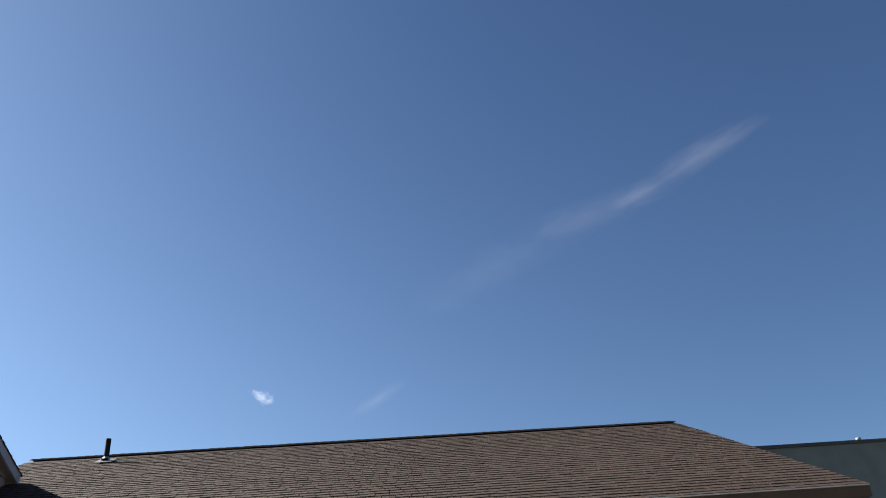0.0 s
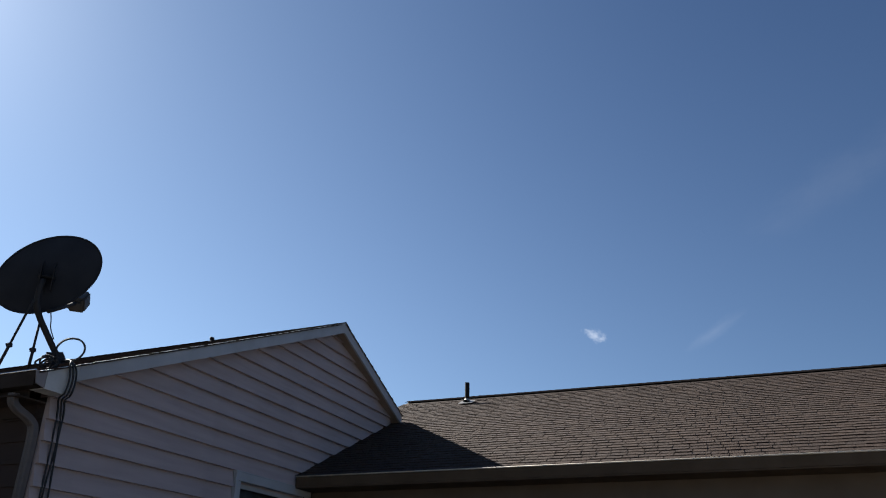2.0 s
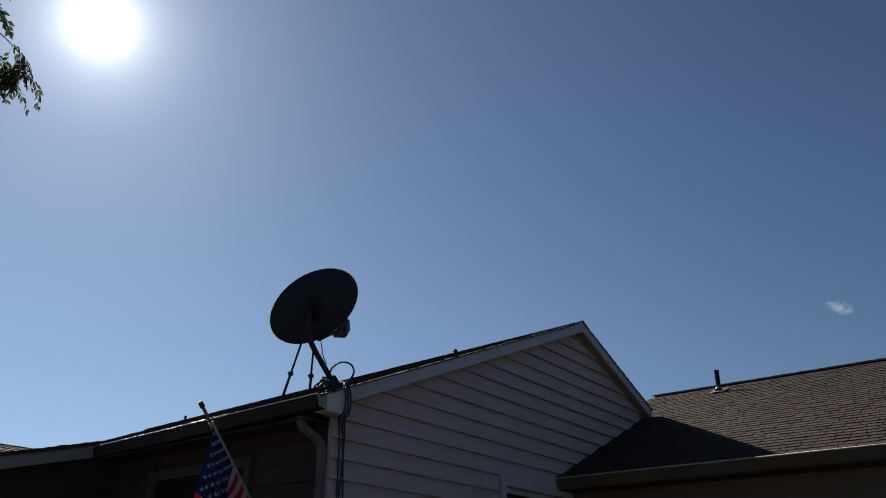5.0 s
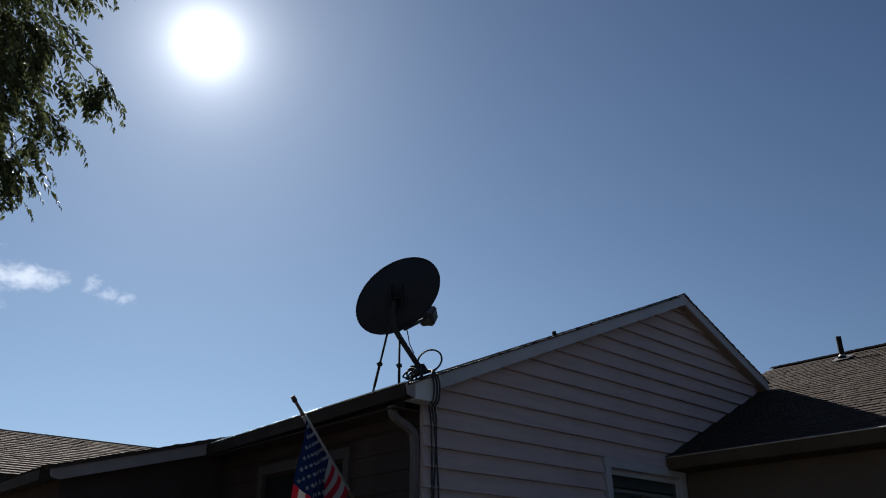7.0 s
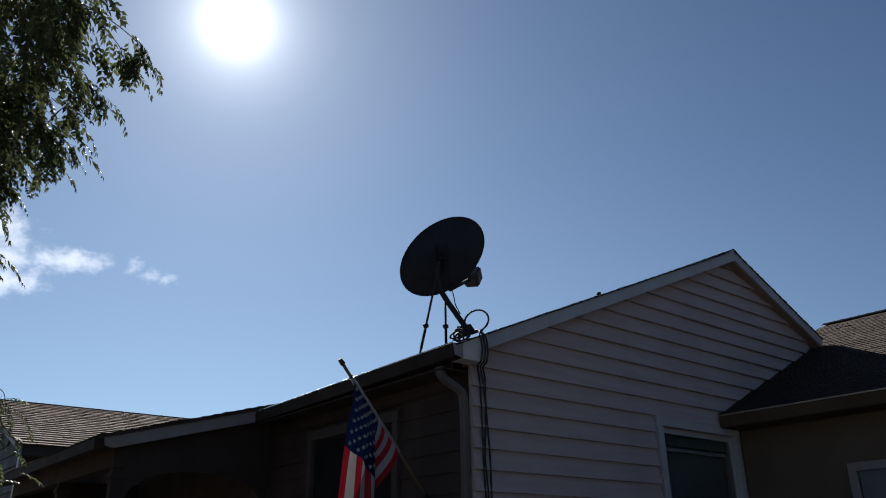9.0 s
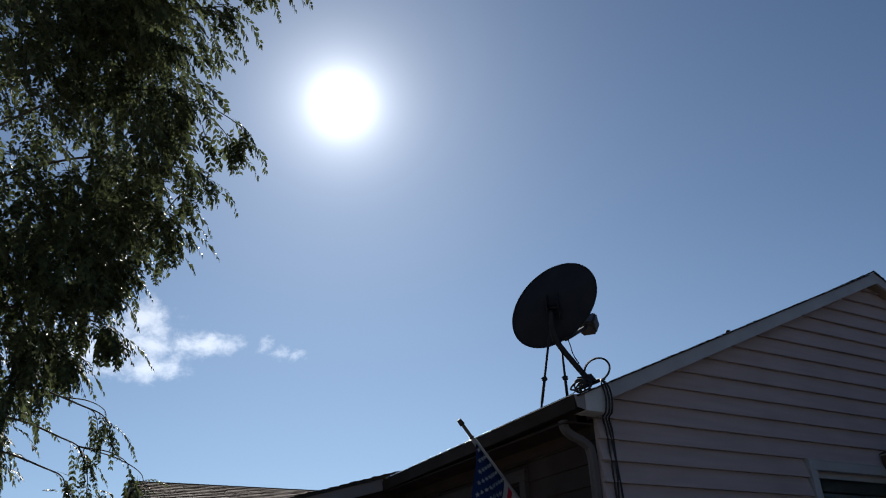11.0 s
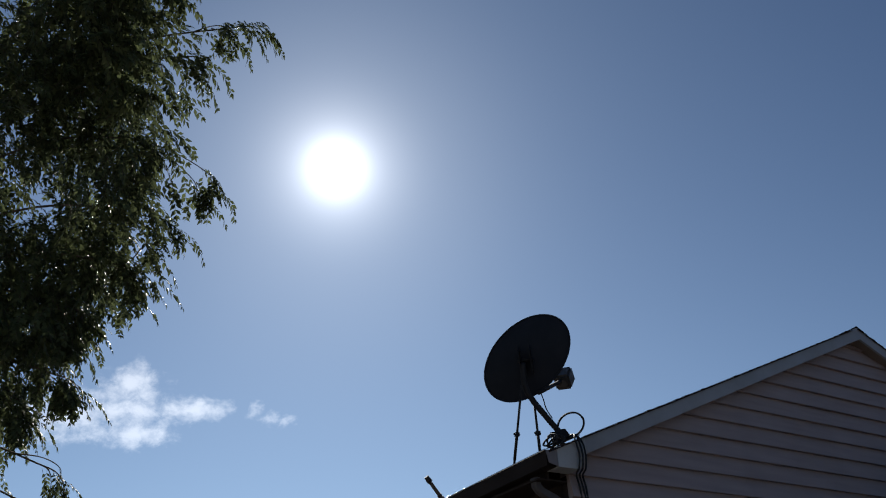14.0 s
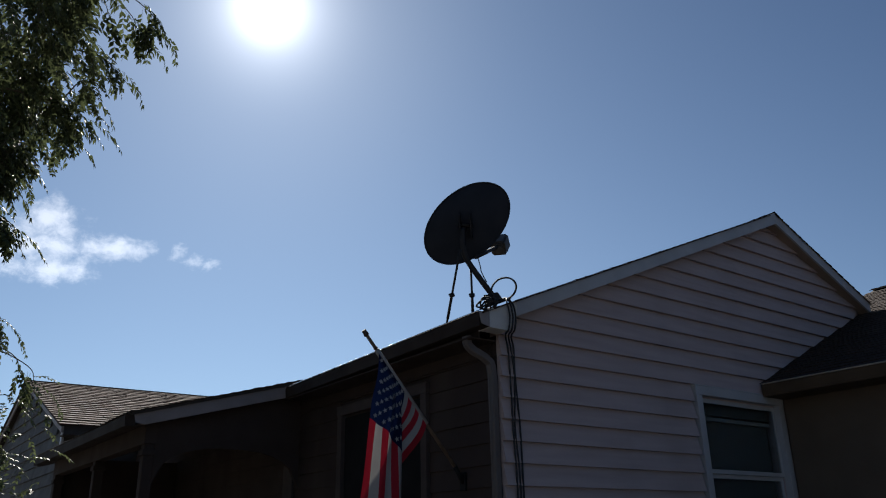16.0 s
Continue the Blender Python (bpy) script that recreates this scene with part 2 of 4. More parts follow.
POLE = mat("varnished_wood_pole", (0.13, 0.09, 0.06), 0.7, vary=0.2, scale=5, bump=0.08, stretch=(3, 3, 0.6))
BRASS = mat("worn_brass_cap", (0.05, 0.036, 0.028), 0.75, metal=0.0, vary=0.2, bump=0.05)
RED = mat("red_flag_nylon", (0.30, 0.010, 0.022), 0.75, vary=0.06, scale=8, bump=0.05, fine=400, spec=0.2, translucent=0.075)
WHITE = mat("white_flag_nylon", (0.30, 0.288, 0.275), 0.75, vary=0.05, scale=8, bump=0.05, fine=400, spec=0.2, translucent=0.13)
BLUE = mat("blue_flag_nylon", (0.003, 0.008, 0.034), 0.8, vary=0.06, scale=8, bump=0.05, fine=400, spec=0.1, translucent=0.16)
STAR = mat("white_star_stitching", (0.34, 0.34, 0.34), 0.7, vary=0.03, bump=0.0, translucent=0.3)
COVER = mat("dark_reflection_cover", (0.014, 0.014, 0.015), 0.9, vary=0.1, scale=4, bump=0.1, fine=300, spec=0.1)
GLASS = glass_mat("window_glass")
ROOM = mat("dim_room_wall", (0.42, 0.41, 0.40), 0.9, vary=0.1)
BLIND = mat("off_white_blind", (0.30, 0.31, 0.31), 0.7, vary=0.08)
BLIND_SLAT = mat("grey_green_shade_cloth", (0.115, 0.128, 0.135), 0.85, vary=0.08, spec=0.1)
BARK = mat("grey_brown_bark", (0.11, 0.085, 0.065), 0.9, vary=0.3, scale=5, bump=0.8, fine=30, stretch=(2, 2, 0.5))
LEAF = mat("green_leaf", (0.085, 0.108, 0.052), 0.5, vary=0.25, scale=1.5, bump=0.05, island=0.45, spec=0.14, translucent=0.35)
GRASS = mat("worn_drive_and_dry_soil", (0.145, 0.128, 0.110), 0.95, vary=0.3, scale=1.2, bump=0.3, fine=25)
STUCCO = mat("grey_green_stucco", (0.125, 0.155, 0.140), 0.85, vary=0.10, scale=2, bump=0.25, fine=60, dirt=0.15)
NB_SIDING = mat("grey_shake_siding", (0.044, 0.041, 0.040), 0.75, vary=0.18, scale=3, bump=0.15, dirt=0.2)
NB_CAP = mat("dark_metal_coping", (0.035, 0.035, 0.035), 0.5, metal=0.2, vary=0.1)
CONCRETE = mat("concrete", (0.33, 0.32, 0.30), 0.9, vary=0.15, scale=2, bump=0.2)


# ---- mesh helpers ----
def to_mesh(name, bm, material):
    me = bpy.data.meshes.new(name)
    bmesh.ops.recalc_face_normals(bm, faces=bm.faces)
    bm.to_mesh(me)
    bm.free()
    for m in (material if isinstance(material, (list, tuple)) else [material]):
        me.materials.append(m)
    return me


def part(name, bm, material, parent, label=""):
    """Links a bmesh as one mesh object under a thing or a part."""
    ob = new(name, to_mesh(name, bm, material))
    ob.parent = parent
    if label:
        tagged(ob, label)
    return ob


def thing(name, label, category, group="", kind=""):
    return tagged(new(name), label, category, group, kind)


def box(bm, x0, x1, y0, y1, z0, z1, bevel=0.0):
    r = bmesh.ops.create_cube(bm, size=1)
    bmesh.ops.transform(bm, verts=r["verts"], matrix=Matrix.Translation(((x0 + x1) / 2, (y0 + y1) / 2, (z0 + z1) / 2)) @ Matrix.Diagonal((abs(x1 - x0), abs(y1 - y0), abs(z1 - z0), 1)))
    if bevel:
        es = {e for v in r["verts"] for e in v.link_edges}
        bmesh.ops.bevel(bm, geom=list(es), offset=bevel, segments=2, affect="EDGES", profile=0.6)
    return bm


def B(*a, bevel=0.0):
    return box(bmesh.new(), *a, bevel=bevel)


def prism(bm, pts, along):
    """Closed solid: the polygon pts pushed by the vector along."""
    along = Vector(along)
    a = [bm.verts.new(p) for p in pts]
    b = [bm.verts.new(Vector(p) + along) for p in pts]
    bm.faces.new(a)
    bm.faces.new(list(reversed(b)))
    for i in range(len(a)):
        j = (i + 1) % len(a)
        bm.faces.new((a[i], b[i], b[j], a[j]))
    return bm


def tube(bm, pts, radius, sides=10, ends=True, taper=None):
    """A round bar along a line of points."""
    pts = [Vector(p) for p in pts]
    rings = []
    ref = None
    for i, p in enumerate(pts):
        d = (pts[min(i + 1, len(pts) - 1)] - pts[max(i - 1, 0)]).normalized()
        if ref is None:
            ref = d.orthogonal().normalized()
        ref = (ref - d * ref.dot(d)).normalized()
        s = d.cross(ref)
        r = radius if taper is None else radius + (taper - radius) * i / (len(pts) - 1)
        rings.append([bm.verts.new(p + ref * math.cos(k * math.tau / sides) * r + s * math.sin(k * math.tau / sides) * r) for k in range(sides)])
    for a, b in zip(rings, rings[1:]):
        for k in range(sides):
            f = bm.faces.new((a[k], a[(k + 1) % sides], b[(k + 1) % sides], b[k]))
            f.smooth = True
    if ends:
        bm.faces.new(rings[0])
        bm.faces.new(list(reversed(rings[-1])))
    return bm


def bowed(points, steps=8):
    """A smooth line through a few points."""
    p = [Vector(q) for q in points]
    p = [p[0] * 2 - p[1]] + p + [p[-1] * 2 - p[-2]]
    out = []
    for i in range(1, len(p) - 2):
        for k in range(steps):
            t = k / steps
            a, b, c, d = p[i - 1:i + 3]
            out.append(0.5 * ((2 * b) + (c - a) * t + (2 * a - 5 * b + 4 * c - d) * t * t + (3 * b - a - 3 * c + d) * t ** 3))
    out.append(p[-2])
    return out


# ---- ground ----
bm = bmesh.new()
prism(bm, [(-2500, -2500, -0.3), (2500, -2500, -0.3), (2500, 2500, -0.3), (-2500, 2500, -0.3)], (0, 0, 0.3))
ground = new("ground", to_mesh("ground", bm, GRASS))
tagged(ground, "level ground of worn concrete drive and dry soil", "ground", kind="structure")

# ---- the house: shape ----
Z = FLOOR
EAVE_X, EAVE_Z, PITCH2 = -0.45, 2.75 + Z, 0.451         # low wing: gutter lip and pitch
RIDGE_X = 4.237
RIDGE_Z = EAVE_Z + PITCH2 * (RIDGE_X - EAVE_X)
PEAK_X, PEAK_Z, PITCH1 = 0.33, 5.086 + Z, 0.4212       # gabled wing
RAKE_Y = -0.165
LEFT_X = -4.373                                         # wall corner under the dish
LEFT_EAVE = -4.66


SAG = 0.0145                                            # the gabled wing drops this much a metre away from its gable


def gable_z(x):
    return PEAK_Z - PITCH1 * abs(x - PEAK_X)


def low_z(x):
    return EAVE_Z + PITCH2 * (x - EAVE_X)


house = thing("house", "single-storey lap-sided house with brown shingle roofs and grey trim", "house")

# gable wall core, with the window cut through it
WIN = (-1.58, -0.135, 0.95 + Z, 2.51 + Z)               # clear opening
core = bmesh.new()
top = lambda x: min(gable_z(x) - 0.10, 99)
w0, w1, wz0, wz1 = WIN
prism(core, [(LEFT_X + 0.02, 0.03, 0), (w0, 0.03, 0), (w0, 0.03, top(w0)), (LEFT_X + 0.02, 0.03, top(LEFT_X + 0.02))], (0, 0.12, 0))
prism(core, [(w0, 0.03, 0), (w1, 0.03, 0), (w1, 0.03, wz0), (w0, 0.03, wz0)], (0, 0.12, 0))
prism(core, [(w0, 0.03, wz1), (w1, 0.03, wz1), (w1, 0.03, top(w1)), (w0, 0.03, top(w0))], (0, 0.12, 0))
prism(core, [(w1, 0.03, 0), (0.0, 0.03, 0), (3.2, 0.03, 2.0), (3.2, 0.03, top(3.2)), (PEAK_X, 0.03, top(PEAK_X)), (w1, 0.03, top(w1))], (0, 0.12, 0))
gable_wall = part("gable_wall", core, SIDING, house, "pinkish beige painted lap siding wall")

LAP = 0.184
LAP_Z = 3.188 + Z                                       # a butt line; the rest follow from it


def gable_limits(z):
    lo = LEFT_X - 0.010
    if z > gable_z(lo) - 0.10:
        lo = PEAK_X - (PEAK_Z - 0.10 - z) / PITCH1
    hi_g = PEAK_X + (PEAK_Z - 0.10 - z) / PITCH1
    hi_l = EAVE_X + (z - EAVE_Z) / PITCH2
    hi = min(hi_g, max(hi_l, -0.012))
    return lo, hi


def lap_board(x0b, x1b, x0t, x1t, z0, z1):
    """A lap board on the wall y = 0: thick at its lower edge, thin above."""
    b = bmesh.new()
    lo, up = -0.0400, 0.002
    v = [b.verts.new(p) for p in ((x0b, lo, z0), (x1b, lo, z0), (x1t, up, z1), (x0t, up, z1), (x0b, 0.03, z0), (x1b, 0.03, z0), (x1t, 0.03, z1), (x0t, 0.03, z1))]
    for f in ((0, 1, 2, 3), (5, 4, 7, 6), (4, 5, 1, 0), (3, 2, 6, 7), (4, 0, 3, 7), (1, 5, 6, 2)):
        b.faces.new([v[i] for i in f])
    return b


k = int((PEAK_Z - LAP_Z) / LAP) + 1
for i in range(-18, k):
    z0, z1 = LAP_Z + i * LAP, LAP_Z + (i + 1) * LAP + 0.004
    if z0 < 0.15:
        continue
    z1 = min(z1, PEAK_Z - 0.17)
    if z1 - z0 < 0.03:
        continue
    a0, b0 = gable_limits(z0)
    a1, b1 = gable_limits(z1)
    if b0 - a0 < 0.05:
        continue
    spans = [(a0, b0, a1, b1)]
    if z1 > wz0 - 0.1 and z0 < wz1 + 0.10:
        spans = [(a0, w0 - 0.12, a1, w0 - 0.12), (w1 + 0.12, b0, w1 + 0.12, b1)]
    for s in spans:
        if s[1] - s[0] > 0.03:
            part("siding_board", lap_board(s[0], s[1], s[2], max(s[3], s[2] + 0.01), z0, z1), SIDING, gable_wall)


# side wall under the dish's eave, facing the flag
SIDE_END = 11.0
S_WIN = (1.18, 2.75, 1.05 + Z, 2.45 + Z)
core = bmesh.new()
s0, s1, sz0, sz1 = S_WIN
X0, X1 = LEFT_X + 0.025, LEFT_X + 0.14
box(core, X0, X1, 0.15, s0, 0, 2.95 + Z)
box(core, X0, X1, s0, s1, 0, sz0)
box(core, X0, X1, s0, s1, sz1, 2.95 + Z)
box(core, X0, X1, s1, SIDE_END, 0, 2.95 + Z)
side_wall = part("side_wall", core, SIDING_SHADED, house, "brown lap siding wall with the deep shade put into its colour")


def side_board(y0, y1, z0, z1):
    b = bmesh.new()
    lo, up = LEFT_X - 0.012, LEFT_X + 0.006
    bk = LEFT_X + 0.025
    v = [b.verts.new(p) for p in ((lo, y0, z0), (lo, y1, z0), (up, y1, z1), (up, y0, z1), (bk, y0, z0), (bk, y1, z0), (bk, y1, z1), (bk, y0, z1))]
    for f in ((0, 1, 2, 3), (5, 4, 7, 6), (4, 5, 1, 0), (3, 2, 6, 7), (4, 0, 3, 7), (1, 5, 6, 2)):
        b.faces.new([v[i] for i in f])
    return b


for i in range(-16, -1):
    z0, z1 = LAP_Z + i * LAP, LAP_Z + (i + 1) * LAP + 0.004
    if z0 < 0.2 or z1 > 2.9 + Z:
        continue
    spans = [(0.034, SIDE_END)]
    if z1 > sz0 - 0.1 and z0 < sz1 + 0.1:
        spans = [(0.034, s0 - 0.1), (s1 + 0.1, SIDE_END)]
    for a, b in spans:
        part("siding_board", side_board(a, b, z0, z1), SIDING_SHADED, side_wall)

# low wing wall, with a window and a door
L_END = -9.91
DOOR = (-2.24, -1.35, 0.1, 2.01 + Z)
LWIN = (-8.55, -7.52, 0.95 + Z, 2.08 + Z)
core = bmesh.new()
cuts = [LWIN, DOOR]
ys = [L_END - 0.02, LWIN[0], LWIN[1], DOOR[0], DOOR[1], -0.03]
zs = [0.0, DOOR[2], LWIN[2], DOOR[3], LWIN[3], 2.66 + Z]
zs = sorted(set(zs))
grid = {}


def wall_vert(x, y, z):
    key = (x, round(y, 4), round(z, 4))
    if key not in grid:
        grid[key] = core.verts.new(key)
    return grid[key]


def solid(iy, iz):
    if not (0 <= iy < len(ys) - 1 and 0 <= iz < len(zs) - 1):
        return False
    my, mz = (ys[iy] + ys[iy + 1]) / 2, (zs[iz] + zs[iz + 1]) / 2
    return not any(h[0] < my < h[1] and h[2] < mz < h[3] for h in cuts)


for iy in range(len(ys) - 1):
    for iz in range(len(zs) - 1):
        if not solid(iy, iz):
            continue
        y0, y1, z0, z1 = ys[iy], ys[iy + 1], zs[iz], zs[iz + 1]
        for x in (0.0, 0.14):
            core.faces.new([wall_vert(x, *q) for q in ((y0, z0), (y1, z0), (y1, z1), (y0, z1))])
        for dy, dz, q0, q1 in ((-1, 0, (y0, z0), (y0, z1)), (1, 0, (y1, z0), (y1, z1)), (0, -1, (y0, z0), (y1, z0)), (0, 1, (y0, z1), (y1, z1))):
            if not solid(iy + dy, iz + dz):
                core.faces.new([wall_vert(0.0, *q0), wall_vert(0.0, *q1), wall_vert(0.14, *q1), wall_vert(0.14, *q0)])
low_wall = part("low_wall", core, SIDING_TAN, house, "tan painted panel siding wall")
part("end_wall", B(0.142, 8.5, L_END - 0.018, L_END + 0.12, 0, 2.66 + Z), SIDING_TAN, house, "tan painted end wall")
part("back_wall", B(8.36, 8.5, L_END + 0.12, SIDE_END, 0, 2.66 + Z), SIDING_TAN, house, "tan painted back wall")
part("far_wall", B(LEFT_X, 8.36, SIDE_END, SIDE_END + 0.14, 0, 2.9 + Z), SIDING_TAN, house, "tan painted far wall")

# ---- windows and door of the house ----


def window(name, axis, a0, a1, z0, z1, face, split, blind, label, paint):
    """A hung window in the wall y = face (axis x) or x = face (axis y), opening a0..a1, z0..z1; outside is the negative side."""
    w = new(name)
    w.parent = house
    tagged(w, label)

    def bar(nm, p0, p1, q0, q1, d0, d1, material, bevel=0.004, lab=""):
        bb = B(p0, p1, face + d0, face + d1, q0, q1, bevel=bevel) if axis == "x" else B(face + d0, face + d1, p0, p1, q0, q1, bevel=bevel)
        return part(nm, bb, material, w, lab)
    T = 0.095
    bar("side_casing", a0 - T, a0, z0 - 0.02, z1 + 0.02, -0.045, 0.05, paint)
    bar("side_casing", a1, a1 + T, z0 - 0.02, z1 + 0.02, -0.045, 0.05, paint)
    bar("head_casing", a0 - T - 0.01, a1 + T + 0.01, z1 + 0.02, z1 + 0.115, -0.048, 0.05, paint)
    bar("drip_cap", a0 - T - 0.02, a1 + T + 0.02, z1 + 0.115, z1 + 0.13, -0.0495, 0.02, paint, 0.002)
    bar("sill", a0 - T - 0.02, a1 + T + 0.02, z0 - 0.06, z0 - 0.02, -0.06, 0.05, paint)
    zm = z0 + (z1 - z0) * split
    e = 0.045
    for q0, q1, d in ((zm, z1, 0.02), (z0, zm, 0.05)):
        bar("sash_stile", a0, a0 + e, q0, q1, d, d + 0.03, paint, 0.003)
        bar("sash_stile", a1 - e, a1, q0, q1, d, d + 0.03, paint, 0.003)
        bar("sash_rail", a0 + e, a1 - e, q1 - e, q1, d, d + 0.03, paint, 0.003)
        bar("sash_rail", a0 + e, a1 - e, q0, q0 + e, d, d + 0.03, paint, 0.003)
        g = bar("pane", a0 + e, a1 - e, q0 + e, q1 - e, d + 0.012, d + 0.018, GLASS, 0.0)
        g.visible_shadow = False
    # opaque dark sheet added before the side panes to stop sky reflections
    if name == "side_window":
        bar("insect_screen", a0 + 0.004, a1 - 0.004, z0 + 0.004, z1 - 0.004, 0.004, 0.010, COVER, 0.0, "opaque dark sheet added to hide the sky's reflection")
    if blind:
        bar("blind_headrail", a0 + 0.03, a1 - 0.03, z1 - 0.22, z1 - 0.18, 0.10, 0.13, BLIND, 0.004)
        bar("blind", a0 + 0.03, a1 - 0.03, z0 + 0.03, z1 - 0.22, 0.145, 0.153, BLIND_SLAT, 0.002, "lowered smooth grey-green shade")
        bar("valance", a0 + 0.02, a1 - 0.02, z1 - 0.16, z1 - 0.005, 0.100, 0.125, BLIND_SLAT, 0.006)
    # dim room behind
    rm = bmesh.new()
    if axis == "x":
        r0, r1, f0, f1 = a0 - 0.5, a1 + 0.25, face + 0.16, face + 2.0
        box(rm, r0, r1, f1, f1 + 0.03, z0 - 0.6, z1 + 0.25)
        box(rm, r0 - 0.03, r0, f0, f1, z0 - 0.6, z1 + 0.25)
        box(rm, r1, r1 + 0.03, f0, f1, z0 - 0.6, z1 + 0.25)
        box(rm, r0, r1, f0, f1, z0 - 0.63, z0 - 0.6)
        box(rm, r0, r1, f0, f1, z1 + 0.25, z1 + 0.28)
    else:
        r0, r1, f0, f1 = a0 - 0.3, a1 + 0.3, face + 0.16, face + 2.0
        box(rm, f1, f1 + 0.03, r0, r1, z0 - 0.6, z1 + 0.25)
        box(rm, f0, f1, r0 - 0.03, r0, z0 - 0.6, z1 + 0.25)
        box(rm, f0, f1, r1, r1 + 0.03, z0 - 0.6, z1 + 0.25)
        box(rm, f0, f1, r0, r1, z0 - 0.63, z0 - 0.6)
        box(rm, f0, f1, r0, r1, z1 + 0.25, z1 + 0.28)
    part("room_lining", rm, ROOM, w, "dim painted room walls behind glass")
    return w


window("gable_window", "x", *WIN, -0.0, 0.495, True, "white-framed hung window with a dark room behind", TRIM)
window("side_window", "y", *S_WIN, LEFT_X, 0.5, False, "brown-framed hung window in deep porch shade", DARK_TRIM)
window("low_window", "y", *LWIN, 0.0, 0.5, False, "brown-framed hung window in a tan wall", DARK_TRIM)
door = new("side_door")
door.parent = house
tagged(door, "painted panelled door in a grey frame")
part("head_casing", B(-0.034, 0.06, DOOR[0] - 0.09, DOOR[1] + 0.09, DOOR[3], DOOR[3] + 0.09, bevel=0.004), CORNER, door)
part("side_casing", B(-0.032, 0.06, DOOR[1], DOOR[1] + 0.09, 0.1, DOOR[3], bevel=0.004), CORNER, door)
part("side_casing", B(-0.032, 0.06, DOOR[0] - 0.09, DOOR[0], 0.1, DOOR[3], bevel=0.004), CORNER, door)
leaf = bmesh.new()
box(leaf, 0.03, 0.07, DOOR[0], DOOR[1], 0.1, DOOR[3])
for pz0, pz1 in ((0.35, 1.15), (1.3, DOOR[3] - 0.15)):
    for q in (0.1, 0.5):
        box(leaf, 0.018, 0.03, DOOR[0] + q, DOOR[0] + q + 0.29, pz0, pz1, bevel=0.006)
part("door_leaf", leaf, DOOR_PAINT, door, "blue-grey painted door leaf")

# ---- trim, soffits, gutters ----
# rake boards of the gable
for side in (-1, 1):
    far = -4.29 if side < 0 else 2.44
    b = bmesh.new()
    d0, d1 = 0.022, 0.174
    pts = [(PEAK_X, RAKE_Y, PEAK_Z - d0), (far, RAKE_Y, gable_z(far) - d0), (far, RAKE_Y, gable_z(far) - d1), (PEAK_X, RAKE_Y, PEAK_Z - d1)]
    prism(b, pts, (0, 0.028, 0))
    part("rake_board", b, TRIM, house, "grey-white painted rake board")
    b = bmesh.new()
    pts = [(PEAK_X, RAKE_Y + 0.03, PEAK_Z - 0.142), (far, RAKE_Y + 0.03, gable_z(far) - 0.142), (far, RAKE_Y + 0.03, gable_z(far) - 0.154), (PEAK_X, RAKE_Y + 0.03, PEAK_Z - 0.154)]
    prism(b, pts, (0, -RAKE_Y - 0.02, 0))
    part("rake_soffit", b, RAKE_SOFFIT, house, "tan painted rake soffit")
# painted cap on the gutter's end, then the boxed eave return at the dish corner
b = bmesh.new()
prism(b, [(-4.722, RAKE_Y, 2.948 + Z), (-4.611, RAKE_Y, 2.962 + Z), (-4.611, RAKE_Y, 2.825 + Z), (-4.700, RAKE_Y, 2.845 + Z)], (0, 0.007, 0))
part("gutter_end_cap", b, CORNER, house, "beige painted gutter end cap")
# boxed eave return
b = bmesh.new()
prism(b, [(-4.605, RAKE_Y + 0.002, 2.822 + Z), (-4.39, RAKE_Y + 0.002, 2.822 + Z), (-4.284, RAKE_Y + 0.002, 2.975 + Z), (-4.292, RAKE_Y + 0.002, gable_z(-4.292) - 0.025), (-4.605, RAKE_Y + 0.002, gable_z(-4.605) - 0.025)], (0, 0.16, 0))
part("eave_return", b, BOX_TRIM, house, "white boxed eave return with stains")


def gutter(y0, y1, x_lip, z_lip, enamel, lip=None, fall=0.0):
    """A K-style gutter along y, lip towards -x, falling evenly to its far end."""
    w, h, t = 0.12, 0.125, 0.006
    outer = [(0, 0), (0.012, -0.004), (0.008, -0.040), (0.013, -0.085), (0.016, -h), (w, -h), (w, 0)]
    inner = [(w - t, 0), (w - t, -h + t), (0.022, -h + t), (0.020, -0.085), (0.016, -0.040), (0.018, -0.008), (0.012, 0)]
    b = bmesh.new()
    prism(b, [(x_lip + x, y0, z_lip + z) for x, z in outer + inner], (0, y1 - y0, -fall))
    box(b, x_lip + 0.012, x_lip + w, y0, y0 + 0.004, z_lip - h, z_lip - 0.001)
    box(b, x_lip + 0.012, x_lip + w, y1 - 0.004, y1, z_lip - h - fall, z_lip - 0.001 - fall)
    g = part("gutter", b, enamel, house, "brown enamelled gutter with a bright lip")
    b = bmesh.new()
    tube(b, [(x_lip + 0.006, y0, z_lip + 0.001), (x_lip + 0.006, y1, z_lip + 0.001 - fall)], 0.007 if lip is LIP_BRIGHT else 0.008, 12)
    part("lip", b, lip or LIP, g, "bead along the gutter lip, pale where it paints a lit edge")


gutter(-10.70, -0.052, EAVE_X, EAVE_Z, TAN_GUTTER)
part("fascia", B(EAVE_X + 0.122, EAVE_X + 0.145, -10.68, -0.052, EAVE_Z - 0.128, EAVE_Z + 0.03), TAN_GUTTER, house, "brown painted fascia board")
part("soffit", B(EAVE_X + 0.02, 0.0, -10.66, -0.052, EAVE_Z - 0.143, EAVE_Z - 0.128), TAN_GUTTER, house, "tan painted soffit")
gutter(RAKE_Y + 0.01, 3.66, -4.728, 2.952 + Z, BROWN, LIP_BRIGHT, SAG * 3.8)
part("fascia", B(-4.606, -4.585, RAKE_Y + 0.17, 3.6, 2.766 + Z, 2.93 + Z), BROWN, house, "brown painted fascia board")
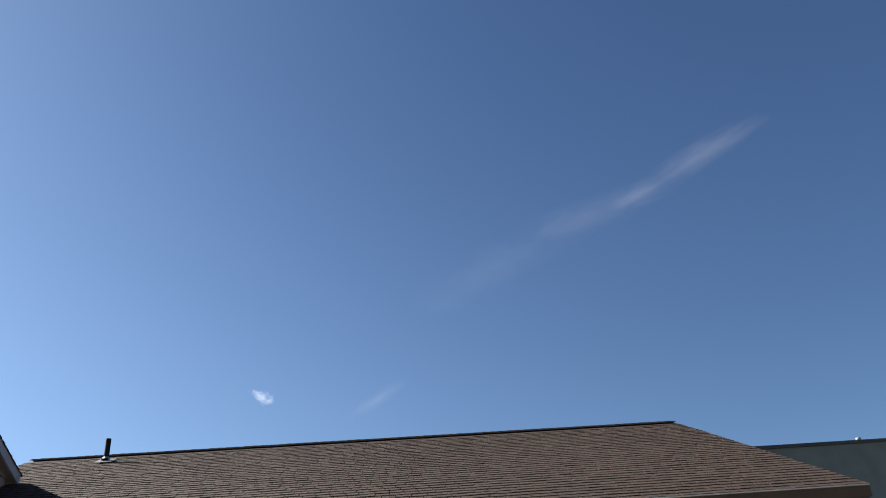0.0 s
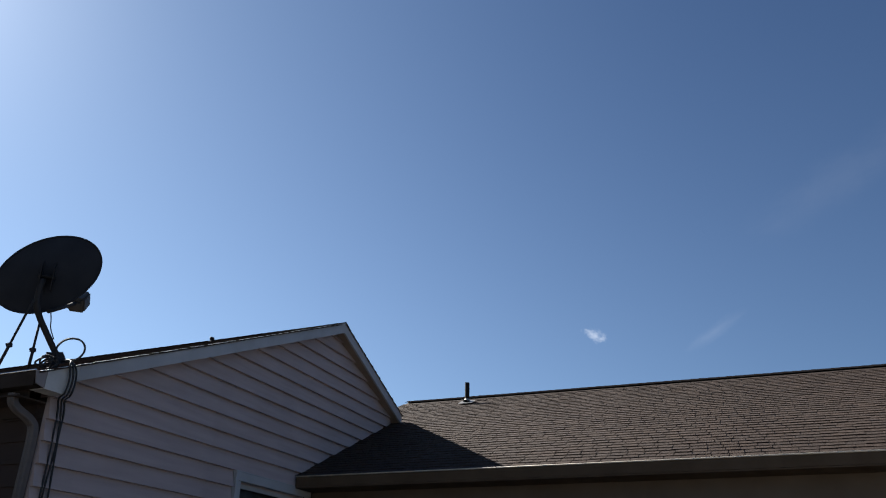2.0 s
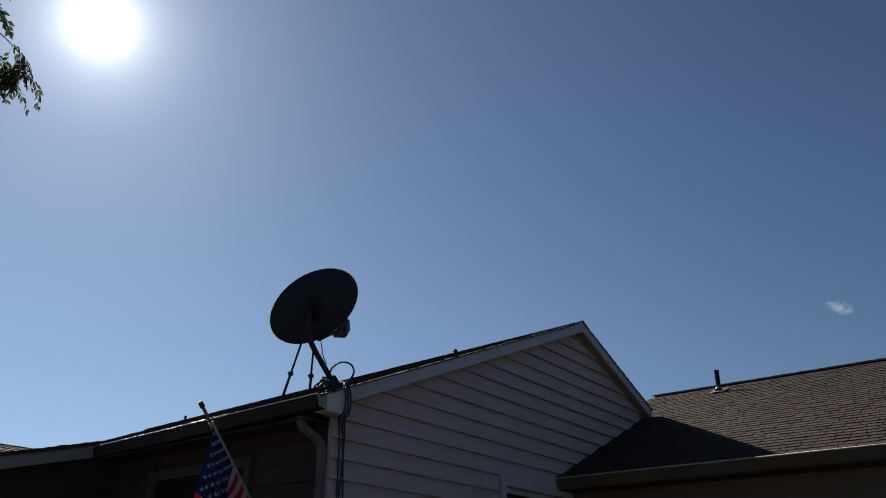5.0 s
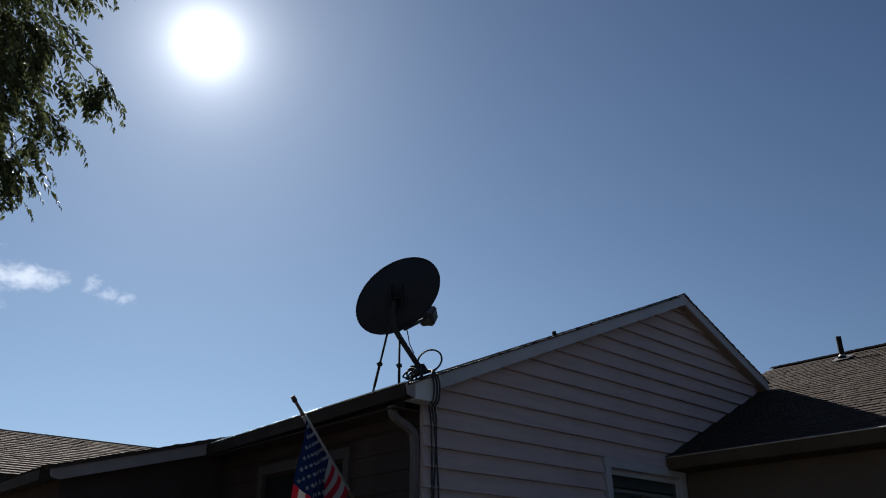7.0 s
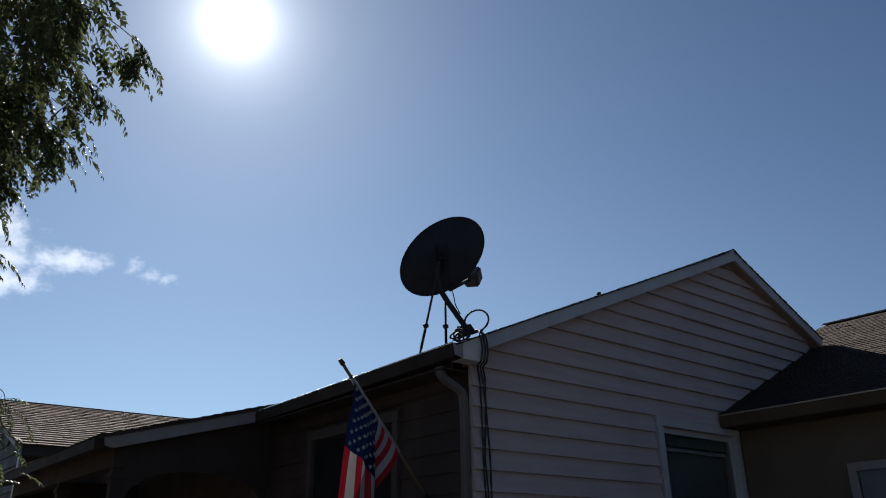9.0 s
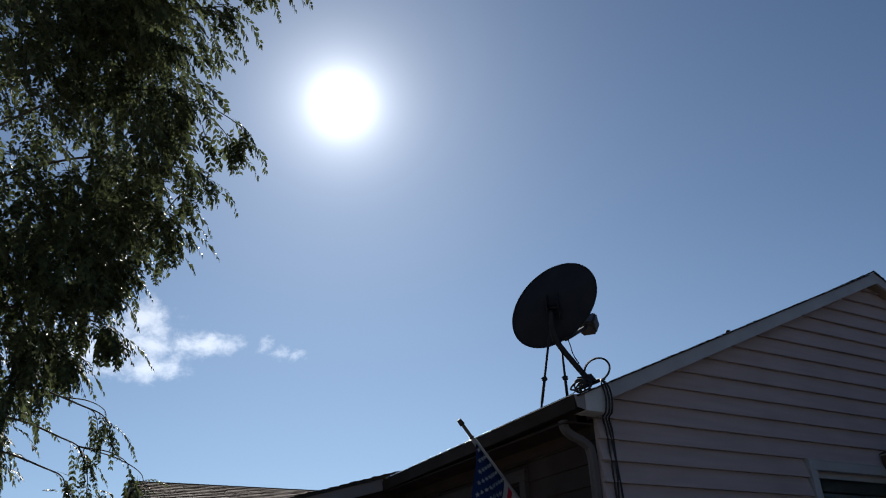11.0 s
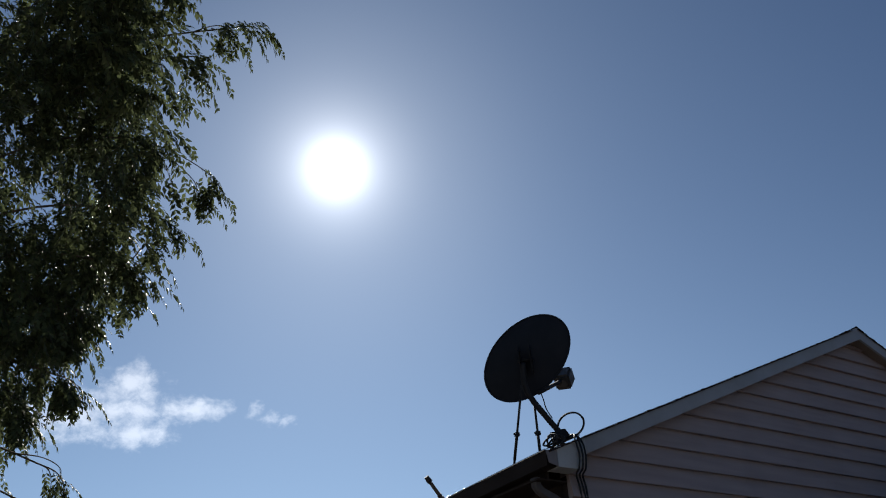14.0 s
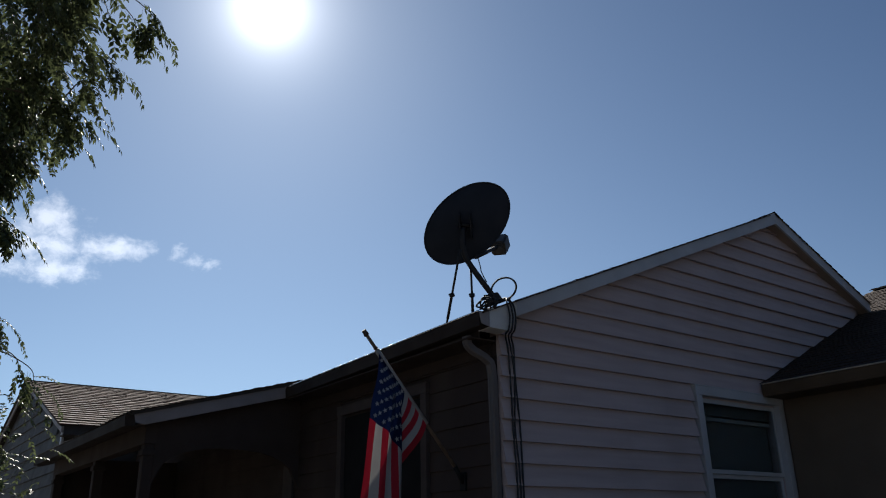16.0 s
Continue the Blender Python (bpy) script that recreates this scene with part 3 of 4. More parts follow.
part("soffit", B(-4.70, LEFT_X - 0.03, 0.005, 3.6, 2.752 + Z, 2.765 + Z), SOFFIT, house, "brown soffit coloured dark for eave shade")
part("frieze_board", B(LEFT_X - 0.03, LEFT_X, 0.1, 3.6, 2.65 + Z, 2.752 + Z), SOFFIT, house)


def downspout(points, w=0.075, d=0.06):
    """A folded downspout along a bent line."""
    p = [Vector(q) for q in points]
    b = bmesh.new()
    rings = []
    for i, q in enumerate(p):
        a = (p[min(i + 1, len(p) - 1)] - p[max(i - 1, 0)]).normalized()
        s = Vector((0, 1, 0)) if abs(a.y) < 0.8 else Vector((1, 0, 0))
        s = (s - a * s.dot(a)).normalized()
        u = a.cross(s)
        ring = []
        for kx, ky in ((-1, -0.8), (-0.8, -1), (-0.25, -1), (-0.15, -0.86), (0.15, -0.86), (0.25, -1), (0.8, -1), (1, -0.8), (1, 0.8), (0.8, 1), (-0.8, 1), (-1, 0.8)):
            ring.append(b.verts.new(q + s * kx * w / 2 + u * ky * d / 2))
        rings.append(ring)
    for r, q in zip(rings, rings[1:]):
        for i in range(len(r)):
            b.faces.new((r[i], r[(i + 1) % len(r)], q[(i + 1) % len(q)], q[i]))
    b.faces.new(rings[0])
    b.faces.new(list(reversed(rings[-1])))
    return part("downspout", b, TAN_GUTTER if p[0].y < -5 else SPOUT, house, "folded metal downspout with an offset bend")


downspout(bowed([(-4.66, 0.10, 2.79 + Z), (-4.65, 0.10, 2.72 + Z), (-4.60, 0.09, 2.67 + Z), (-4.48, 0.06, 2.60 + Z), (-4.43, 0.05, 2.50 + Z), (-4.425, 0.05, 2.1 + Z)], 5) + [Vector((-4.425, 0.05, 0.1))])
downspout(bowed([(-0.40, -10.05, 2.63 + Z), (-0.40, -10.05, 2.50 + Z), (-0.36, -10.01, 2.42 + Z), (-0.12, -9.81, 2.25 + Z), (-0.055, -9.77, 2.12 + Z), (-0.05, -9.77, 1.9 + Z)], 5) + [Vector((-0.05, -9.77, 0.1))])

# ---- porch ----
PX, PZ, PY = -6.56, 2.45 + Z, 3.62                      # gutter lip, height, near end
PITCH3 = 0.268
porch_z = lambda x: PZ + PITCH3 * (x - PX)
b = bmesh.new()
prism(b, [(PX + 0.10, PY, porch_z(PX + 0.10) - 0.02), (-4.42, PY, porch_z(-4.42) - 0.02), (-4.42, PY, porch_z(-4.42) - 0.17), (PX + 0.22, PY, porch_z(PX + 0.22) - 0.16), (PX + 0.12, PY, porch_z(PX + 0.10) - 0.11)], (0, 0.03, 0))
part("porch_rake_board", b, CORNER, house, "grey-white painted porch rake board")
gutter(PY + 0.01, 8.6, PX, PZ, BROWN, BROWN)
# beam, ceiling, arch and posts have the porch shade in their colour
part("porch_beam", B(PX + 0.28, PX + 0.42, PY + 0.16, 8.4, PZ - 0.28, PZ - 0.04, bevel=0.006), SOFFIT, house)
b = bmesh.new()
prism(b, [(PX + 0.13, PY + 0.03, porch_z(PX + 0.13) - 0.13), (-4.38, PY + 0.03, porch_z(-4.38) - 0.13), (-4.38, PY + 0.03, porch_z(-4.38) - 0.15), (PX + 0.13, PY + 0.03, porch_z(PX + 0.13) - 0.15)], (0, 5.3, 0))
part("porch_ceiling", b, SOFFIT, house, "porch ceiling coloured dark for porch shade")
# arched header on the porch's near end
b = bmesh.new()
ax0, ax1 = PX + 0.40, -4.42
arch = []
for i in range(17):
    f = i / 16
    x = ax0 + (ax1 - ax0) * f
    arch.append((x, PY + 0.17, 1.74 + Z + 0.42 * math.sqrt(max(0.0, 1 - abs(2 * f - 1) ** 2.6))))
prism(b, arch + [(ax1, PY + 0.17, porch_z(ax1) - 0.15), (ax0, PY + 0.17, porch_z(ax0) - 0.15)], (0, 0.05, 0))
part("porch_arch", b, SOFFIT, house, "brown arched porch header coloured dark for porch shade")
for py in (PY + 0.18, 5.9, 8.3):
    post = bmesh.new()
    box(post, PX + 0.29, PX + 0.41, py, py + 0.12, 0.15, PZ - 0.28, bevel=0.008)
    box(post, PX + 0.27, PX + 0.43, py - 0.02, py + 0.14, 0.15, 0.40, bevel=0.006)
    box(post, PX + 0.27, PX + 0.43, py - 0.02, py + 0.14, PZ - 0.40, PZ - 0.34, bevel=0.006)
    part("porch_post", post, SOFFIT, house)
# added panel that keeps the view through the porch dark
part("porch_end_wall", B(PX + 0.3, LEFT_X - 0.02, 8.42, 8.52, 0.1, PZ - 0.02), SIDING_SHADED, house, "dark panel added to black out the porch's far end")
part("porch_pilaster", B(LEFT_X - 0.05, LEFT_X - 0.012, 3.95, 4.2, 0.2, 2.5 + Z, bevel=0.004), DARK_TRIM, house)
part("porch_floor", B(PX + 0.2, LEFT_X, PY, 8.6, 0.0, 0.16, bevel=0.01), CONCRETE, house, "concrete porch slab")

# ---- roofs ----


def roof_deck(name, pts, material, label, thick=0.03):
    b = bmesh.new()
    prism(b, pts, (0, 0, -thick))
    return part(name, b, material, house, label)


gz = lambda x: gable_z(x) - 0.04
gs = lambda x, y: gz(x) - SAG * (y - RAKE_Y)
gable_roof = roof_deck("gable_roof", [(x, y, gs(x, y)) for x, y in ((PEAK_X, RAKE_Y + 0.03), (LEFT_EAVE, RAKE_Y + 0.03), (LEFT_EAVE, 3.6), (LEFT_EAVE + 0.25, 3.6), (LEFT_EAVE + 0.25, SIDE_END + 0.3), (PEAK_X, SIDE_END + 0.3))], DECK, "brown shingle roof slope seen from its eave")
roof_deck("gable_roof_back", [(x, y, gs(x, y)) for x, y in ((PEAK_X, RAKE_Y + 0.03), (2.46, RAKE_Y + 0.03), (2.5, 0.0), (5.5, 0.6), (5.5, SIDE_END + 0.3), (PEAK_X, SIDE_END + 0.3))], DECK, "brown shingle roof slope")
NEAR_TOP, NEAR_LOW, FAR_TOP = -10.375, -10.73, 0.55     # the roof's outer end at the ridge and the eave, and its far end
dx = EAVE_X + 0.08
lz = lambda x: low_z(x) - 0.015
low_roof = roof_deck("low_roof", [(dx, NEAR_LOW + 0.02, lz(dx)), (dx, 0.0, lz(dx)), (2.3, 0.0, lz(2.3)), (2.3, FAR_TOP, lz(2.3)), (RIDGE_X, FAR_TOP, lz(RIDGE_X)), (RIDGE_X, NEAR_TOP, lz(RIDGE_X))], DECK, "brown asphalt shingle roof slope in sunlight")
BACK_X = 2 * RIDGE_X - dx
roof_deck("low_roof_back", [(RIDGE_X, FAR_TOP, lz(RIDGE_X)), (BACK_X, FAR_TOP, lz(dx)), (BACK_X, NEAR_LOW, lz(dx)), (RIDGE_X, NEAR_TOP, lz(RIDGE_X))], DECK, "brown asphalt shingle roof slope")
b = bmesh.new()
prism(b, [(0.0, L_END - 0.02, 2.66 + Z), (8.5, L_END - 0.02, 2.66 + Z), (RIDGE_X, L_END - 0.02, RIDGE_Z - 0.07)], (0, 0.12, 0))
part("end_gable", b, SIDING_TAN, house)
b = bmesh.new()
prism(b, [(2.3, FAR_TOP - 0.3, 2.66 + Z), (8.5, FAR_TOP - 0.3, 2.66 + Z), (RIDGE_X, FAR_TOP - 0.3, RIDGE_Z - 0.07), (2.3, FAR_TOP - 0.3, low_z(2.3) - 0.07)], (0, 0.1, 0))
part("far_gable", b, SIDING_TAN, house)
for nm, pts in (("end_rake_board", [(dx, NEAR_LOW + 0.03, lz(dx)), (RIDGE_X, NEAR_TOP + 0.01, lz(RIDGE_X))]),):
    b = bmesh.new()
    q0, q1 = Vector(pts[0]), Vector(pts[1])
    prism(b, [q0 - Vector((0, 0, 0.03)), q1 - Vector((0, 0, 0.03)), q1 - Vector((0, 0, 0.15)), q0 - Vector((0, 0, 0.15))], (0, 0.025, 0))
    part(nm, b, BROWN, house)
porch_roof = roof_deck("porch_roof", [(PX + 0.06, PY - 0.03, porch_z(PX + 0.06)), (PX + 0.06, 8.65, porch_z(PX + 0.06)), (-4.36, 8.65, porch_z(-4.36)), (-4.36, PY - 0.03, porch_z(-4.36))], DECK, "brown shingle porch roof")


def tab_verts(w, e, t0, t1):
    """One shingle tab: width along u, length along v, thick at the lower end."""
    return [(0, 0, t0), (w, 0, t0), (w, e, t1), (0, e, t1), (0, 0, -0.002), (w, 0, -0.002), (w, e, -0.002), (0, e, -0.002)]


TAB_FACES = ((0, 1, 2, 3), (4, 5, 1, 0), (4, 0, 3, 7), (1, 5, 6, 2), (3, 2, 6, 7))


def tab_mesh(material, w=1.0, e=0.16, t0=0.013, t1=0.003):
    me = bpy.data.meshes.new("shingle")
    me.from_pydata(tab_verts(w, e, t0, t1), [], TAB_FACES)
    me.materials.append(material)
    return me


def shingles(parent, origin, u, v, courses, limits, material, exposure=0.143, singles=0, seed=1, butts=(0.013, 0.015, 0.018), widths=(0.15, 0.21), slips=0.005, gap=0.006):
    """Courses of shingle tabs from the eave at origin, along u and up v. The first `singles` tabs are objects, the rest one joined part."""
    rng = random.Random(seed)
    u, v = Vector(u).normalized(), Vector(v).normalized()
    n = u.cross(v).normalized()
    n = n if n.z > 0 else -n
    meshes = [tab_mesh(material, 1.0, exposure + 0.02, t, 0.003) for t in butts]
    verts, faces, made = [], [], 0
    origin = Vector(origin)
    for c in range(courses):
        s = c * exposure
        lo, hi = limits(s)
        q = lo - 0.305 - (0.1525 if c % 2 else 0.0) + rng.uniform(-0.012, 0.012)
        while q < hi:
            w = rng.uniform(*widths)
            a, b2 = max(q, lo), min(q + w - gap, hi)
            q += w
            if b2 - a < 0.02:
                continue
            if a > lo and a - lo < 0.12:
                a = lo
            elif a == lo and b2 - a < 0.12 - 0.011:
                continue
            lift = rng.uniform(0.0, 0.0025)
            slip = rng.uniform(-slips, slips)
            p = origin + u * a + v * (s + slip) + n * lift
            if made < singles:
                ob = new("shingle", rng.choice(meshes))
                rot = Matrix((u, v, n)).transposed().to_4x4()
                ob.matrix_world = Matrix.Translation(p) @ rot @ Matrix.Diagonal((b2 - a, 1, 1, 1))
                ob.parent = parent
                made += 1
            else:
                k0 = len(verts)
                for x, y, zz in tab_verts(b2 - a, exposure + 0.02, rng.choice(butts), 0.003):
                    verts.append(tuple(p + u * x + v * y + n * zz))
                faces += [tuple(i + k0 for i in f) for f in TAB_FACES]
    if verts:
        me = bpy.data.meshes.new("shingle_course")
        me.from_pydata(verts, [], faces)
        me.materials.append(material)
        ob = new("shingle_course", me)
        ob.parent = parent
        tagged(ob, kind="stuff")


def ridge_caps(parent, p0, p1, w, drop, material):
    """Bent cap shingles along a ridge."""
    p0, p1 = Vector(p0), Vector(p1)
    d = (p1 - p0).normalized()
    side = Vector((0, 0, 1)).cross(d).normalized()
    n = int((p1 - p0).length / 0.145)
    rng = random.Random(7)
    for i in range(n):
        b = bmesh.new()
        a, e = p0 + d * i * 0.145, p0 + d * (i * 0.145 + 0.19)
        l0, l1 = 0.013 + rng.uniform(0, 0.004), 0.007
        ww = w + rng.uniform(-0.01, 0.01)
        A = [a + side * ww + Vector((0, 0, l0 - drop * ww)), a + Vector((0, 0, l0 + 0.006)), a - side * ww + Vector((0, 0, l0 - drop * ww))]
        E = [e + side * ww + Vector((0, 0, l1 - drop * ww)), e + Vector((0, 0, l1 + 0.006)), e - side * ww + Vector((0, 0, l1 - drop * ww))]
        lowA = [q - Vector((0, 0, 0.008)) for q in A]
        va, ve, vl = [b.verts.new(q) for q in A], [b.verts.new(q) for q in E], [b.verts.new(q) for q in lowA]
        for k2 in (0, 1):
            b.faces.new((va[k2], va[k2 + 1], ve[k2 + 1], ve[k2]))
            b.faces.new((vl[k2], vl[k2 + 1], va[k2 + 1], va[k2]))
        part("ridge_cap", b, material, parent)


# ---- vent pipe and roof stub ----
def vent_pipe(x, y, h, label):
    ob = thing("vent_pipe", label, "vent pipe")
    zb = low_z(x)
    b = bmesh.new()
    tube(b, [(x, y, zb - 0.05), (x, y, zb + h - 0.005), (x, y, zb + h)], 0.042, 14, ends=False)
    tube(b, [(x, y, zb + h), (x, y, zb + 0.1)], 0.034, 14, ends=False)
    ring = bmesh.new()
    part("pipe", b, PIPE, ob, "black plastic pipe")
    f = ring
    sl = Vector((1, 0, PITCH2)).normalized()
    w = Vector((0, 1, 0))
    nn = sl.cross(w)
    nn = nn if nn.z > 0 else -nn
    c = Vector((x, y, zb)) + nn * 0.02
    prism(f, [c + sl * a + w * q for a, q in ((-0.13, -0.13), (0.13, -0.13), (0.13, 0.13), (-0.13, 0.13))], nn * 0.004)
    tube(f, [c, Vector((x, y, zb + 0.04)), Vector((x, y, zb + 0.075))], 0.070, 14, ends=False, taper=0.046)
    part("flashing", f, LEAD, ob, "pale metal flashing boot")


vent_pipe(3.70, -0.86, 0.37, "black plumbing vent pipe with pale flashing on shingles")


def roof_stub(x, y, ztop, label):
    """A short capped vent standing out of the gabled roof."""
    ob = thing("roof_vent", label, "roof vent", "vents on the gabled roof")
    zb = gable_z(x) - 0.04 - SAG * (y - RAKE_Y)
    b = bmesh.new()
    tube(b, [(x, y, zb - 0.03), (x, y, ztop - 0.03)], 0.026, 12)
    part("pipe", b, PIPE, ob)
    b = bmesh.new()
    tube(b, [(x, y, ztop - 0.03), (x, y, ztop - 0.024), (x, y, ztop)], 0.036, 12, taper=0.032)
    part("cap", b, PIPE, ob)


roof_stub(-0.13, 1.84, 5.305, "small dark vent cap near the gabled roof's ridge")
roof_stub(0.40, 9.72, 5.44, "small dark vent cap far along the ridge")

# ---- satellite dish ----
dish = thing("satellite_dish", "dark grey oval satellite dish on a braced mast above the eave", "satellite dish")
C = Vector((-4.593, 0.13, 3.890 + Z))
aim = Vector(sky_direction(-46, 20))
side_v = aim.cross(Vector((0, 0, 1))).normalized()
up_v = side_v.cross(aim)
SKEW = radians(37)
long_v = side_v * math.cos(SKEW) + up_v * math.sin(SKEW)
short_v = up_v * math.cos(SKEW) - side_v * math.sin(SKEW)
HALF_L, HALF_S, DEEP = 0.458, 0.300, 0.07
b = bmesh.new()
NR, NS = 9, 56
grid_back, grid_front = [], []
for layer, off in ((grid_back, 0.0), (grid_front, 0.006)):
    for r in range(1, NR + 1):
        f = r / NR
        layer.append([b.verts.new(C + long_v * HALF_L * f * math.cos(k2 * math.tau / NS) + short_v * HALF_S * f * math.sin(k2 * math.tau / NS) + aim * (DEEP * (f * f - 1) + off)) for k2 in range(NS)])
for layer in (grid_back, grid_front):
    cen = b.verts.new(C + aim * (-DEEP + (0.006 if layer is grid_front else 0)))
    for k2 in range(NS):
        fc = b.faces.new((cen, layer[0][k2], layer[0][(k2 + 1) % NS]))
        fc.smooth = True
        for r in range(NR - 1):
            fc = b.faces.new((layer[r][k2], layer[r + 1][k2], layer[r + 1][(k2 + 1) % NS], layer[r][(k2 + 1) % NS]))
            fc.smooth = True
# rolled rim
rim = [C + long_v * (HALF_L + 0.004) * math.cos(k2 * math.tau / NS) + short_v * (HALF_S + 0.004) * math.sin(k2 * math.tau / NS) for k2 in range(NS + 1)]
reflector = part("reflector", b, DISH, dish, "dark grey oval reflector seen from behind")
b = bmesh.new()
tube(b, rim, 0.009, 6, ends=False)
part("rim", b, DISH, reflector)
# mounting bracket on the back
b = bmesh.new()
back = C - aim * (DEEP + 0.03)
for sgn in (-1, 1):
    q = back + side_v * 0.05 * sgn
    prism(b, [q + up_v * 0.13 + aim * 0.06, q - up_v * 0.15 + aim * 0.06, q - up_v * 0.13 - aim * 0.07, q + up_v * 0.05 - aim * 0.07], side_v * 0.006)
box_c = back - up_v * 0.02
tube(b, [box_c - side_v * 0.07, box_c + side_v * 0.07], 0.018, 8)
part("bracket", b, STEEL, dish)
# mast
FX = -4.31
foot = Vector((FX, 0.10, gable_z(FX) + 0.02))
mast_line = bowed([foot + Vector((0.0, 0, 0.04)), (-4.46, 0.10, 3.335 + Z), (-4.61, 0.10, 3.49 + Z), (-4.675, 0.09, 3.60 + Z), (-4.69, 0.07, 3.80 + Z)], 6)
b = bmesh.new()
tube(b, mast_line, 0.027, 12)
part("mast", b, STEEL, dish, "bent steel mast tube")
b = bmesh.new()
sl = Vector((1, 0, PITCH1)).normalized()
nn = Vector((-PITCH1, 0, 1)).normalized()
fc = Vector((FX, 0.10, gable_z(FX))) + nn * 0.004
yy = Vector((0, 1, 0))
prism(b, [fc + sl * a + yy * q for a, q in ((-0.14, -0.08), (0.14, -0.08), (0.14, 0.08), (-0.14, 0.08))], nn * 0.008)
for sgn in (-1, 1):
    prism(b, [fc + yy * 0.035 * sgn + sl * a + nn * h for a, h in ((-0.10, 0.0), (0.09, 0.0), (0.05, 0.10), (-0.06, 0.12))], yy * 0.005)
part("foot_plate", b, STEEL, dish)
# two braces with their clamps
STRUTS = [((-4.50, 0.62, 2.99 + Z), (-4.735, 0.06, 3.58 + Z), 0.44), ((-4.50, 0.20, 2.99 + Z), (-4.586, 0.10, 3.432 + Z), 0.48)]
for f0, f1, mid in STRUTS:
    f0, f1 = Vector(f0), Vector(f1)
    b = bmesh.new()
    tube(b, [f0, f1], 0.0105, 8)
    tube(b, [f0 + (f1 - f0) * 0.14, f0 + (f1 - f0) * mid], 0.0135, 8)
    cl = f0 + (f1 - f0) * mid
    box(b, cl.x - 0.018, cl.x + 0.018, cl.y - 0.018, cl.y + 0.018, cl.z - 0.018, cl.z + 0.018, bevel=0.003)
    tube(b, [cl + Vector((-0.035, 0.0, 0)), cl + Vector((0.03, 0, 0))], 0.008, 6)
    part("strut", b, STEEL, dish, "thin steel brace with a clamp")
# feed arm and feed block
arm0 = Vector((-4.50, 0.12, 3.572 + Z))
feed = Vector((-3.98, 0.40, 3.875 + Z))
b = bmesh.new()
ad = (feed - arm0).normalized()
tube(b, [arm0 - ad * 0.02, arm0 + ad * 0.25, feed - ad * 0.02], 0.020, 8)
part("feed_arm", b, STEEL, dish)
b = bmesh.new()
r = bmesh.ops.create_cube(b, size=1)
turn = Matrix((ad, up_v, ad.cross(up_v))).transposed().to_4x4() @ Matrix.Rotation(radians(24), 4, "Z")
FM = Matrix.Translation(feed + ad * 0.05 + Vector((0, 0, 0.01))) @ turn
bmesh.ops.transform(b, verts=r["verts"], matrix=FM @ Matrix.Diagonal((0.17, 0.16, 0.16, 1)))
bmesh.ops.bevel(b, geom=list(b.edges), offset=0.018, segments=2, affect="EDGES")
part("feed_block", b, PLASTIC, dish, "weathered grey plastic feed block")
b = bmesh.new()
tube(b, [FM @ Vector((-0.05, 0.0, 0.0)), FM @ Vector((-0.13, 0.02, 0.03))], 0.026, 12, taper=0.034)
part("feed_horn", b, PLASTIC, dish)
b = bmesh.new()
tube(b, bowed([arm0 + ad * 0.03, (-4.47, 0.11, 3.50 + Z), (-4.46, 0.10, 3.42 + Z), (-4.42, 0.08, 3.33 + Z)], 6), 0.0055, 6)
part("cable", b, CABLE, dish)

# coax loops: ring over the eave, coil on the roof, runs down the corner
loose = thing("coaxial_cable", "black coaxial cable looped at the eave and run down the corner", "cable")
b = bmesh.new()
rc = Vector((-4.285, 0.0, 3.265 + Z))
ru, rv = Vector((0.75, -0.60, 0.1)).normalized(), Vector((0.1, 0, 1)).normalized()
ring_pts = [rc + ru * 0.115 * math.cos(a) + rv * 0.11 * math.sin(a) for a in [radians(225 - 12 * i) for i in range(29)]]
tube(b, ring_pts, 0.008, 6)
tube(b, [p + Vector((0.006, 0.012, 0.006)) for p in ring_pts[3:]], 0.008, 6)
part("loop", b, CABLE, loose)
b = bmesh.new()
rng = random.Random(3)
cc = Vector((-4.475, 0.02, gable_z(-4.475) + 0.035))
pts = []
for i in range(90):
    a = i * 0.42
    pts.append(cc + Vector((0.055 * math.sin(i * 0.11) + 0.012 * math.sin(i * 0.7), 0.085 * math.cos(a) + rng.uniform(-0.01, 0.01), 0.045 * math.sin(a) + 0.012 * math.sin(i * 0.21))))
tube(b, pts, 0.009, 5)
part("coil", b, CABLE, loose)
for off, sag in ((-0.034, 0.0), (0.002, 0.014), (0.034, -0.012)):
    b = bmesh.new()
    tube(b, bowed([(-4.34, 0.02, 3.15 + Z), (-4.37, -0.12, 3.13 + Z), (-4.385 + off, -0.185, 3.06 + Z), (-4.365 + off, -0.19, 2.95 + Z), (-4.375 + off, -0.18, 2.83 + Z), (-4.33 + off, -0.08, 2.80 + Z), (-4.275 + off, -0.04, 2.70 + Z), (-4.26 + off + sag, -0.037, 2.45 + Z), (-4.255 + off - sag, -0.037, 2.0 + Z), (-4.24 + off, -0.037, 1.5 + Z), (-4.24 + off - sag, -0.037, 0.4)], 7), 0.0085, 6)
    part("cable_run", b, CABLE, loose)

# ---- flag on its pole ----
flagpole = thing("flag_pole", "varnished wooden flag pole with a hanging striped flag", "flag")
P0, P1 = Vector((-4.43, 0.55, 1.665 + Z)), Vector((-5.42, 0.55, 2.81 + Z))
pd = (P1 - P0).normalized()
b = bmesh.new()
tube(b, [P0, P0 + (P1 - P0) * 0.5, P1], 0.0155, 12)
part("pole", b, POLE, flagpole)
b = bmesh.new()
tube(b, [P1 - pd * 0.02, P1 + pd * 0.012, P1 + pd * 0.035], 0.024, 12, taper=0.020)
part("finial", b, BRASS, flagpole, "worn cap on the pole's end")
b = bmesh.new()
